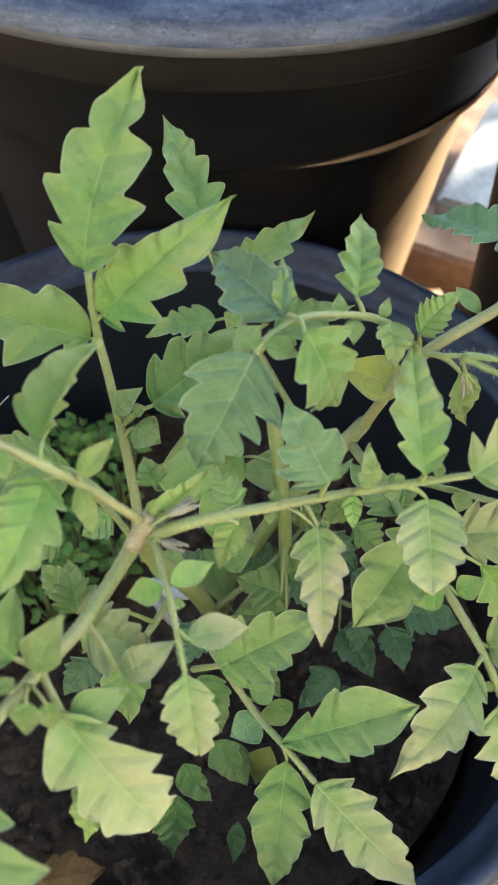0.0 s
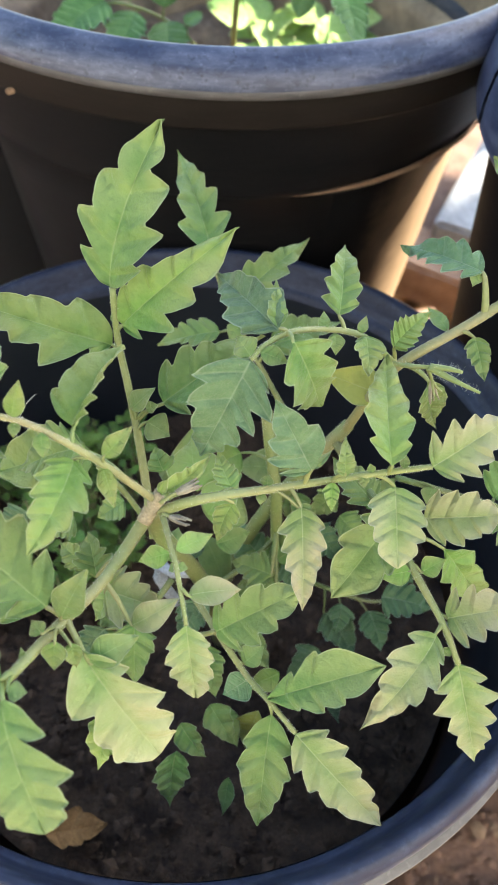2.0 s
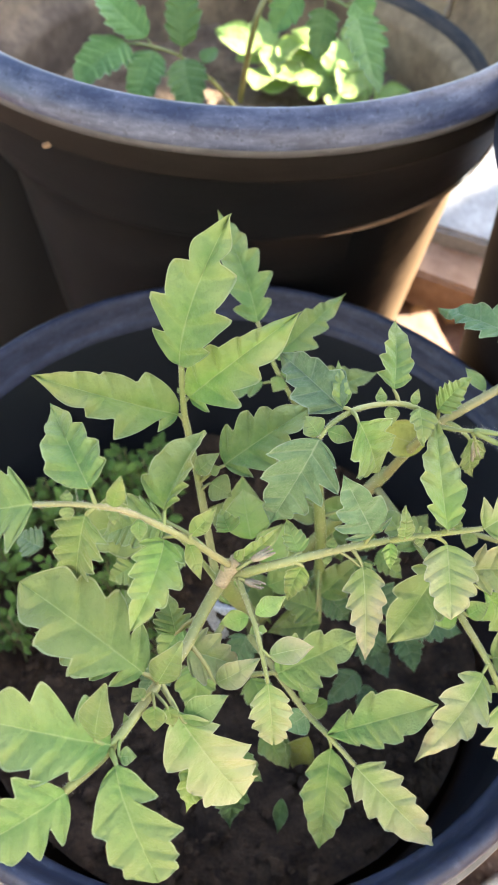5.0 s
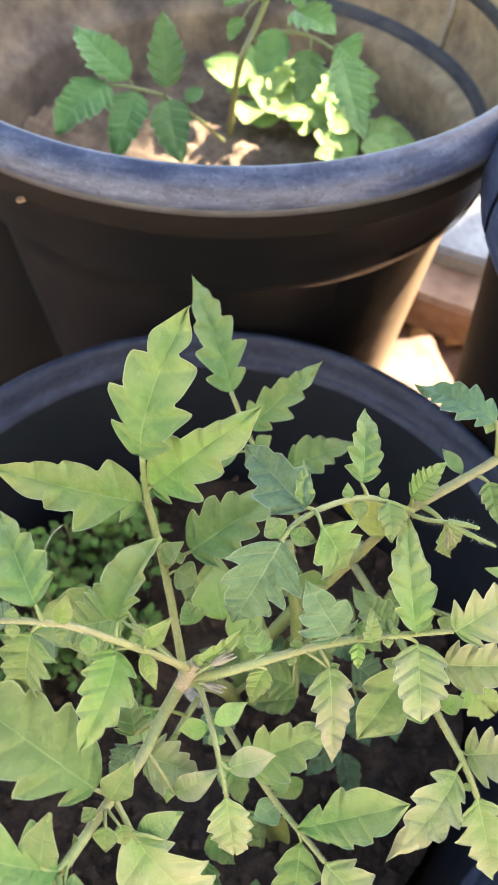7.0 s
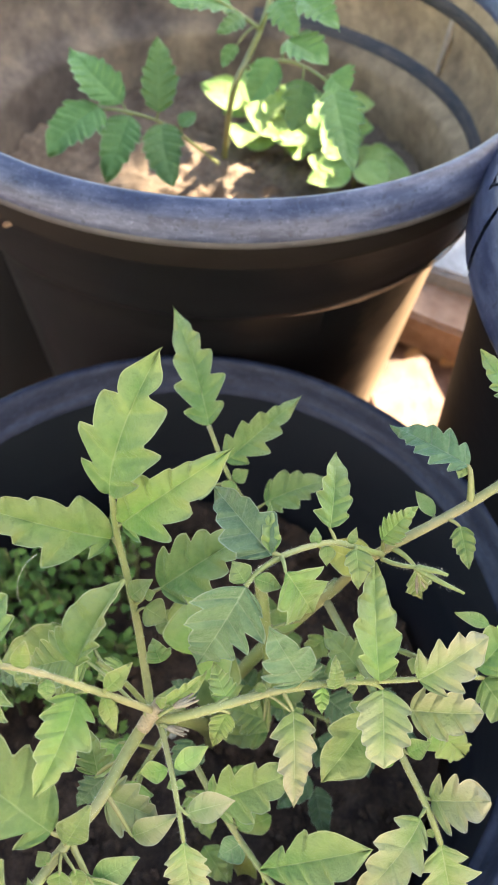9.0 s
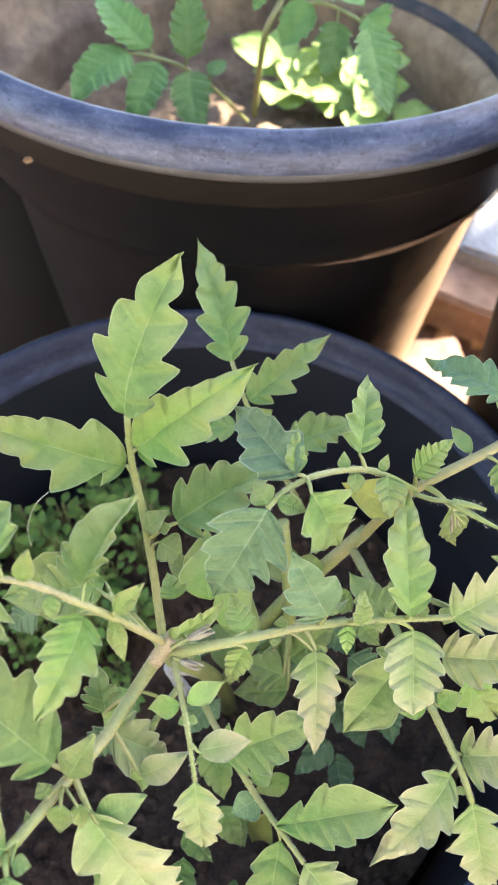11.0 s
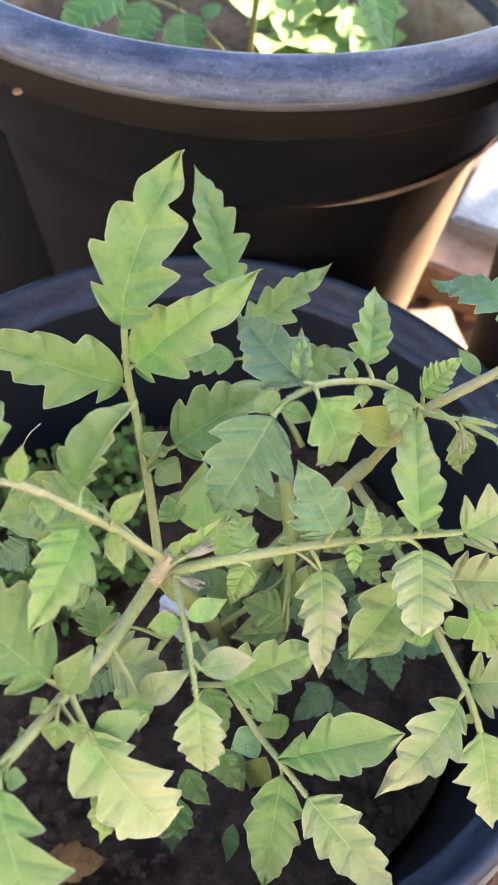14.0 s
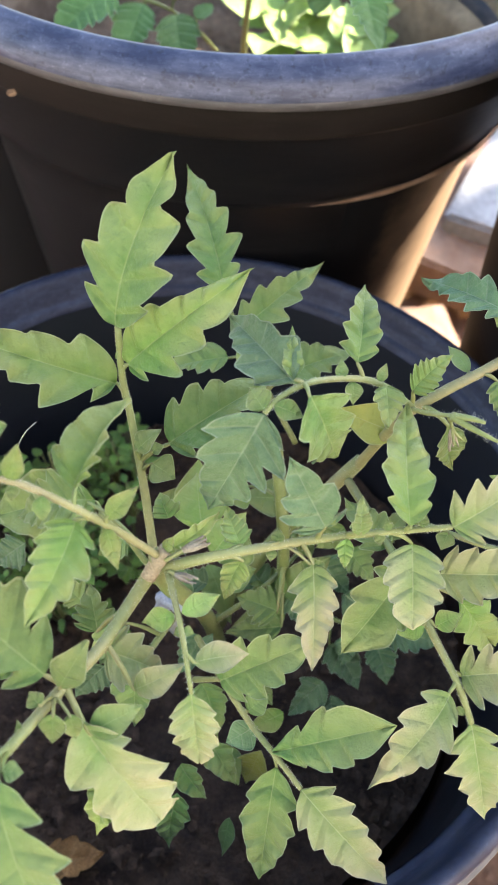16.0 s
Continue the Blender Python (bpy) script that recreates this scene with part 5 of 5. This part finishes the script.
leaflet(inner_a, (0.0617, -0.0021, 0.4056), (0.0674, -0.0180, 0.3935), 0.0175, 2, 0.1, 0, -0.1, 0.18, 0.14, 0.36)
leaflet(inner_a, (0.0848, -0.0235, 0.4162), (0.0990, -0.0363, 0.4073), 0.0182, 3, 0.16, 0, -0.1, 0.18, 0.14, 0.36)

inner_b = stalk("compound_leaf", [(-0.0031, -0.0654, 0.4140), (-0.0160, -0.0874, 0.4082), (-0.0182, -0.1051, 0.3941)], 0.0018, 0.0012, plant, "inner side leaf below the main stem")
leaflet(inner_b, (-0.0186, -0.0917, 0.4174), (-0.0181, -0.1133, 0.3940), 0.0222, 3, 0.12, 0, -0.1, 0.18, 0.14, 0.36)
leaflet(inner_b, (-0.0258, -0.0767, 0.4286), (-0.0381, -0.0912, 0.4162), 0.0176, 3, 0.16, 0, -0.1, 0.18, 0.14, 0.36)
leaflet(inner_b, (0.0113, -0.0874, 0.3850), (0.0217, -0.1088, 0.3690), 0.0188, 3, 0.14, 0, -0.1, 0.18, 0.14, 0.36)
leaflet(inner_b, (0.0184, -0.1113, 0.3667), (0.0322, -0.1275, 0.3550), 0.0168, 2, 0.1, 0, -0.2, 0.18, 0.14, 0.36)
leaflet(inner_b, (0.0046, -0.1224, 0.3696), (0.0180, -0.1357, 0.3602), 0.0145, 2, 0.1, 0, -0.3, 0.18, 0.14, 0.36)
leaflet(inner_b, (-0.0448, -0.0687, 0.4333), (-0.0569, -0.0610, 0.4384), 0.0157, 3, 0.14, 0, -0.1, 0.18, 0.14, 0.36)
leaflet(inner_b, (0.0334, -0.0714, 0.3740), (0.0495, -0.0884, 0.3619), 0.0189, 2, 0.12, 0, -0.3, 0.18, 0.14, 0.36)
leaflet(inner_b, (-0.0521, -0.0460, 0.4379), (-0.0664, -0.0519, 0.4320), 0.0174, 3, 0.14, 0, -0.2, 0.18, 0.14, 0.36)
leaflet(inner_b, (-0.0265, -0.0446, 0.4540), (-0.0389, -0.0516, 0.4474), 0.0157, 3, 0.14, 0, -0.2, 0.18, 0.14, 0.36)
leaflet(inner_b, (0.0568, -0.0320, 0.3816), (0.0734, -0.0420, 0.3623), 0.0220, 3, 0.16, 0, -0.5, 0.18, 0.14, 0.36)
leaflet(inner_b, (0.0838, -0.0377, 0.3921), (0.1043, -0.0476, 0.3732), 0.0223, 3, 0.16, 0, -0.5, 0.18, 0.14, 0.36)
leaflet(inner_b, (0.0710, -0.0181, 0.3938), (0.0895, -0.0329, 0.3836), 0.0196, 3, 0.16, 0, -0.4, 0.18, 0.14, 0.36)
leaflet(inner_b, (-0.0355, -0.0851, 0.3956), (-0.0500, -0.0976, 0.3845), 0.0184, 3, 0.14, 0, -0.5, 0.18, 0.14, 0.36)
leaflet(inner_b, (0.0088, -0.0597, 0.3811), (-0.0014, -0.0759, 0.3675), 0.0189, 3, 0.16, 0, -0.5, 0.18, 0.14, 0.36)
leaflet(inner_b, (0.0422, -0.0287, 0.3829), (0.0274, -0.0140, 0.3933), 0.0218, 2, 0.12, 0, -0.4, 0.18, 0.14, 0.36)
leaflet(inner_b, (0.0118, -0.0379, 0.3987), (-0.0040, -0.0333, 0.4009), 0.0154, 2, 0.1, 0, -0.4, 0.18, 0.14, 0.36)
leaflet(inner_b, (-0.0791, -0.0374, 0.4297), (-0.0968, -0.0408, 0.4127), 0.0199, 3, 0.14, 0, -0.5, 0.18, 0.14, 0.36)
leaflet(inner_b, (-0.1038, -0.0315, 0.4322), (-0.1207, -0.0204, 0.4268), 0.0186, 3, 0.14, 0, -0.5, 0.18, 0.14, 0.36)
leaflet(inner_b, (0.1148, -0.0308, 0.3874), (0.1296, -0.0426, 0.3793), 0.0189, 3, 0.14, 0, -0.5, 0.18, 0.14, 0.36)

inner_c = stalk("compound_leaf", [(0.0120, -0.0500, 0.3700), (0.0300, -0.0440, 0.3880), (0.0480, -0.0330, 0.4010), (0.0620, -0.0200, 0.4120)], 0.0016, 0.0010, plant, "shaded inner shoot with smooth oval leaflets")
inner_l = stalk("compound_leaf", [(-0.0060, -0.0780, 0.4750), (-0.0200, -0.0700, 0.4960), (-0.0300, -0.0672, 0.5100)], 0.0014, 0.0010, plant, "single broad olive leaf behind the young growth")
leaflet(inner_c, (0.0148, -0.0512, 0.4529), (0.0290, -0.0351, 0.4655), 0.0155, 0, 0, 0, 0.25, 0.15, 0.14, 0.45)
leaflet(inner_c, (0.0554, -0.0016, 0.4285), (0.0260, -0.0019, 0.4279), 0.0162, 0, 0, 0, 0.05, 0.15, 0.14, 0.45)
leaflet(inner_c, (0.0102, -0.0163, 0.3788), (0.0260, -0.0426, 0.3588), 0.0157, 0, 0, 0, -0.2, 0.15, 0.14, 0.45)
leaflet(inner_c, (0.0534, -0.0373, 0.3756), (0.0305, -0.0213, 0.3877), 0.0197, 3, 0.25, 0, 0, 0.15, 0.14, 0.45)
leaflet(inner_c, (0.0484, -0.0263, 0.3589), (0.0712, -0.0111, 0.3709), 0.0212, 0, 0, 0, -0.1, 0.15, 0.14, 0.45)
leaflet(inner_c, (0.0552, -0.0397, 0.3739), (0.0222, -0.0511, 0.3648), 0.0148, 0, 0, 0, -0.3, 0.15, 0.14, 0.45)
leaflet(inner_c, (0.0101, -0.0769, 0.3953), (0.0163, -0.0677, 0.4024), 0.0078, 0, 0, 0, -0.45, 0.15, 0.14, 0.45)
leaflet(inner_c, (0.0540, -0.0981, 0.3794), (0.0363, -0.1046, 0.3743), 0.0101, 0, 0, 0, 0.3, 0.15, 0.14, 0.45)
leaflet(inner_c, (-0.0020, -0.0175, 0.4409), (-0.0150, -0.0136, 0.4436), 0.0112, 0, 0, 0, 0.1, 0.15, 0.14, 0.45)
leaflet(inner_c, (0.0995, -0.0182, 0.4162), (0.1145, -0.0046, 0.4269), 0.0147, 3, 0.2, 0, -0.1, 0.15, 0.14, 0.45)
leaflet(inner_c, (-0.0273, -0.0665, 0.4029), (-0.0399, -0.0827, 0.3903), 0.0146, 2, 0.1, 0, -0.3, 0.15, 0.14, 0.45)
leaflet(inner_c, (0.0216, -0.1090, 0.3581), (0.0339, -0.1255, 0.3456), 0.0126, 0, 0, 0, -0.2, 0.15, 0.14, 0.45)
leaflet(inner_c, (0.0981, -0.0053, 0.4934), (0.0676, 0.0025, 0.4996), 0.0158, 0, 0, 0, 0.95, 0.15, 0.14, 0.45)
leaflet(inner_l, (-0.0326, -0.0614, 0.5084), (-0.0746, -0.0683, 0.5028), 0.0300, 2, 0.05, 0, 0.05, 0.15, 0.14, 0.45)


def hairs(name, strands, parent, count, length, seed):
    r = random.Random(seed)
    verts, faces = [], []
    for c, r0, r1 in strands:
        n = int(count * sum((c[i + 1] - c[i]).length for i in range(len(c) - 1)))
        for _ in range(n):
            i = r.randrange(len(c) - 1)
            k = r.random()
            q = c[i].lerp(c[i + 1], k)
            d = (c[i + 1] - c[i]).normalized()
            side = d.orthogonal().normalized()
            side = Matrix.Rotation(r.uniform(0, 6.283), 3, d) @ side
            rad = r0 + (r1 - r0) * (i + k) / (len(c) - 1)
            base = q + side * rad * 0.95
            tip = base + (side + d * r.uniform(-0.3, 0.3)) * length * r.uniform(0.5, 1.2)
            w = d * 0.00003
            o = len(verts)
            verts += [base - w, base + w, tip]
            faces.append((o, o + 1, o + 2))
    ob = under(mesh_object(name, verts, faces, HAIR, False), parent, "fine pale hairs on the stems")
    return tagged(ob, "", "", "", "stuff")


hairs("stem_hairs", [(c, a, b) for c, a, b, p in HAIRY if p == plant], plant, 13000, 0.0009, 5)


# ---- withered flower truss and long hairs by the main branch ----
TRUSS = []


def finger(parent, points, r0, r1, label, material):
    verts, faces, c = tube_data(points, r0, r1, 4, 7, 0.15)
    TRUSS.append((c, r0, r1))
    return under(mesh_object("flower_bud", verts, faces, material), parent, label)


def withered_flower(parent, foot, joint, end, seed):
    """A spent flower: a thin stalk, a green calyx and a sheaf of shrivelled petals that part at their tips."""
    r = random.Random(seed)
    foot, joint, end = Vector(foot), Vector(joint), Vector(end)
    finger(parent, [foot, foot.lerp(joint, 0.5) + Vector((0, 0, 0.0006)), joint], 0.0008, 0.0007, "thin hairy flower stalk", STEM)
    along = end - joint
    side = along.orthogonal().normalized()
    for k in range(7):
        out = Matrix.Rotation(0.9 * k + r.uniform(-0.2, 0.2), 3, along.normalized()) @ side
        green = k > 4
        far = along * (0.45 if green else r.uniform(0.8, 1.1))
        spread = along.length * (0.34 if green else r.uniform(0.10, 0.30))
        path = [joint, joint + far * 0.3 + out * 0.0009, joint + far * 0.65 + out * (0.0009 + 0.3 * spread), joint + far + out * spread]
        verts, faces, _ = tube_data(path, 0.0009, 0.0004, 4, 6, 0.5)
        under(mesh_object("sepal" if green else "petal", verts, faces, STEM if green else BUD), parent, "" if green else "shrivelled grey-brown petal")


finger(leaf_v, [(0.0927, -0.0258, 0.5350), (0.0989, -0.0303, 0.5383), (0.1068, -0.0328, 0.5408)], 0.0012, 0.0008, "thin hairy flower stalk", STEM)
finger(leaf_v, [(0.1068, -0.0328, 0.5408), (0.1136, -0.0349, 0.5422), (0.1191, -0.0368, 0.5424)], 0.0016, 0.0007, "narrow closed green flower bud", STEM)
finger(leaf_v, [(0.1060, -0.0328, 0.5407), (0.1154, -0.0377, 0.5389), (0.1269, -0.0421, 0.5363)], 0.0017, 0.0006, "narrow closed green flower bud", STEM)
withered_flower(leaf_v, (0.1060, -0.0318, 0.5385), (0.1095, -0.0312, 0.5310), (0.1121, -0.0328, 0.5195), 3)
withered_flower(leaf_r, (-0.0008, -0.0948, 0.5240), (0.0055, -0.0920, 0.5275), (0.0140, -0.0890, 0.5300), 5)
withered_flower(leaf_r, (0.0002, -0.0968, 0.5199), (0.0030, -0.0978, 0.5195), (0.0105, -0.0992, 0.5182), 8)


hairs("truss_hairs", TRUSS, plant, 5000, 0.0022, 9)


def cotton_tie():
    course = [Vector(p) for p in ((0.0075, -0.058, 0.408), (-0.004, -0.052, 0.398), (-0.0125, -0.043, 0.388), (-0.011, -0.046, 0.374), (-0.003, -0.050, 0.360))]
    verts, faces, _ = tube_data(course, 0.0026, 0.0042, 8, 10, 0.5)
    return tagged(mesh_object("cotton_tie", verts, faces, COTTON), "scrap of white cotton tied to the tomato stem", "plant tie")


COTTON = plain("white_cotton", (0.46, 0.47, 0.50), (0.62, 0.63, 0.65), 90, 0.95, 0.9, 0.002)
cotton_tie()


def fallen_leaf(place, length, width, turn, seed):
    verts, faces, uv = leaf_shape(length, width, 2, 0.12, 0.25, 0.15, 0.45, seed, 0.0005)
    ob = mesh_object("dry_leaf", verts, faces, DRY, True, uv)
    ob.matrix_basis = pose(*place, 0, 0, turn)
    return tagged(ob, "curled orange-brown dry leaf lying on soil", "dead leaf", "dry leaves on the ground")


fallen_leaf((-0.075, -0.152, 0.268), 0.036, 0.022, 10, 3)
lr = random.Random(12)
for lx, ly in ((0.24, 0.60), (0.29, 0.585), (0.26, 0.64), (0.31, 0.62), (0.275, 0.61), (0.30, 0.645), (0.255, 0.575), (0.325, 0.595), (0.28, 0.66)):
    fallen_leaf((lx, ly, 0.004), lr.uniform(0.03, 0.05), lr.uniform(0.015, 0.03), lr.uniform(0, 360), lr.random())
def flat_stone():
    verts, faces = [], []
    c = Vector((0.252, -0.190, 0.0))
    for i in range(40):
        a = 2 * math.pi * i / 40
        out = 1 + 0.35 * noise.noise(Vector((math.cos(a) * 1.6, math.sin(a) * 1.6, 3)))
        for f, z in ((1.0, -0.006), (1.03, 0.004), (0.96, 0.010), (0.7, 0.013), (0.35, 0.012), (0.0, 0.013)):
            p = c + Vector((0.075 * f * out * math.cos(a), 0.062 * f * out * math.sin(a), z))
            p.z += 0.005 * noise.noise(p * 40)
            verts.append(p)
    for i in range(40):
        for j in range(5):
            a, b = i * 6 + j, ((i + 1) % 40) * 6 + j
            faces.append((a, b, b + 1, a + 1))
    return tagged(mesh_object("flat_stone", verts, faces, STONE), "flat cream stone on the bare earth", "stone")


flat_stone()
tagged(crumbs("earth_clods", 3500, lambda r: (r.uniform(0.12, 0.50), r.uniform(-0.42, 0.05), -0.008), 0.001, 0.007, EARTH, 18, 0.6), "small clods of reddish brown earth", "soil", "", "stuff")

# ---- weeds ----
def weed(name, place, spread, height, count, size, material, label, group, seed):
    """A low seedling: a short stem and small round leaves on thin stalks."""
    r = random.Random(seed)
    base = Vector(place)
    w = empty(name, base, label, "weed", group)
    verts, faces, _ = tube_data([base - Vector((0, 0, 0.004)), base + Vector((0.002, 0, height * 0.5)), base + Vector((0, 0.002, height * 0.85))], 0.0011, 0.0007, 3, 6)
    under(mesh_object("stem", verts, faces, STEM), w)
    for i in range(count):
        a = 2.4 * i + r.uniform(-0.4, 0.4)
        d = spread * r.uniform(0.35, 1.0)
        z = height * (0.45 + 0.55 * r.random())
        out = Vector((math.cos(a), math.sin(a), 0))
        start = base + out * d * 0.35 + Vector((0, 0, z * 0.85))
        tip = start + out * size * r.uniform(0.8, 1.2) + Vector((0, 0, r.uniform(-0.2, 0.6) * size))
        verts, faces, uv = leaf_shape((tip - start).length, size * (0.85 if size > 0.02 else 0.62), 0, 0.0, 0.1, 0.08, 0.55, r.random(), 0.00028, 1.0, None, 0.3, 3)
        along = (tip - start).normalized()
        lift = Vector((0, -0.45, 1))
        up = (lift - along * lift.dot(along)).normalized()
        m = Matrix((along, up.cross(along), up)).transposed()
        under(mesh_object("leaf", [m @ v + start for v in verts], faces, material, True, uv), w)
        v2, f2, _ = tube_data([base + Vector((0, 0, z * 0.4)), start], 0.0006, 0.0005, 2, 5)
        under(mesh_object("leaf_stalk", v2, f2, STEM), w)
    return w


wr = random.Random(21)
for i in range(72):
    x, y = wr.uniform(-0.168, -0.045), wr.uniform(-0.03, 0.14)
    if x * x + y * y < 0.172 ** 2:
        weed("weed_seedling", (x, y, 0.258), 0.022, wr.uniform(0.03, 0.085), 13, wr.uniform(0.006, 0.011), LEAF[7], "small fresh green weed seedling in the potting soil", "weed seedlings in the pot", 100 + i)
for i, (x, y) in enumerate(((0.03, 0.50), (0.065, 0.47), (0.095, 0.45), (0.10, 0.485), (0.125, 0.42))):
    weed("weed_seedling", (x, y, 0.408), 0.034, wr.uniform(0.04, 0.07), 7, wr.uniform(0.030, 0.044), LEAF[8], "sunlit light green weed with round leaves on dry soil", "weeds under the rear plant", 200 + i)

# ---- unseen tree, added to shade the pots ----
def added_shade_tree():
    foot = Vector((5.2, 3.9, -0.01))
    tree = empty("added_shade_tree", foot, "unseen leafy tree added to block the sun from the pots", "tree")
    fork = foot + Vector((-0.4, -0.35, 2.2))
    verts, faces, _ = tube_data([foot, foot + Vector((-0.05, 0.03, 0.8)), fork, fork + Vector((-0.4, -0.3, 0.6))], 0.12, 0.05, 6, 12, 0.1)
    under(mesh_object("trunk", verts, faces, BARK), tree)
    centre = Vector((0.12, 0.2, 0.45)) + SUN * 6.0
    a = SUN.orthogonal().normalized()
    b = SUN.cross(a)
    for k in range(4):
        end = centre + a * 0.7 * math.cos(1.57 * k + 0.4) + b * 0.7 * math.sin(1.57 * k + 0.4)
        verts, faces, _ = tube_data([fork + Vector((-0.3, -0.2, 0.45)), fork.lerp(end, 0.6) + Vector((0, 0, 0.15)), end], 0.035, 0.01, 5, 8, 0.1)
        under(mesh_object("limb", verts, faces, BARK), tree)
    # holes kept in the crown so sun patches fall on these spots
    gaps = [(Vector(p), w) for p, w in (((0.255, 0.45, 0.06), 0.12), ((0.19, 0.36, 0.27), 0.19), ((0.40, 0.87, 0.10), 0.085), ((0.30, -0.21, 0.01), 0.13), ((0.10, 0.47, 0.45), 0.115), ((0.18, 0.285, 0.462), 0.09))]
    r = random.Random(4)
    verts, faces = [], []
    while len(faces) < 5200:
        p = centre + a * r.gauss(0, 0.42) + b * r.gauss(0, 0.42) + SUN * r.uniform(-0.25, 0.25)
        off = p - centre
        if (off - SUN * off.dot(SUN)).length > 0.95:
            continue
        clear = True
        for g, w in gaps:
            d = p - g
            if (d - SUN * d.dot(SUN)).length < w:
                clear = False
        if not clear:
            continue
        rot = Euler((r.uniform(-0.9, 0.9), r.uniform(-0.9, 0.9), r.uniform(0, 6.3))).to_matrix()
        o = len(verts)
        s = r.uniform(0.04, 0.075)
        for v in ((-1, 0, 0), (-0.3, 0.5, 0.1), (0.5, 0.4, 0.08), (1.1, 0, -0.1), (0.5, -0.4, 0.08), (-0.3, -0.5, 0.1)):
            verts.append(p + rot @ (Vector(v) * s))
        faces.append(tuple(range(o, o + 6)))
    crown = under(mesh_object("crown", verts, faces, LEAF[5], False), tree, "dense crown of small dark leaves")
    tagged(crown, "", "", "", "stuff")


added_shade_tree()
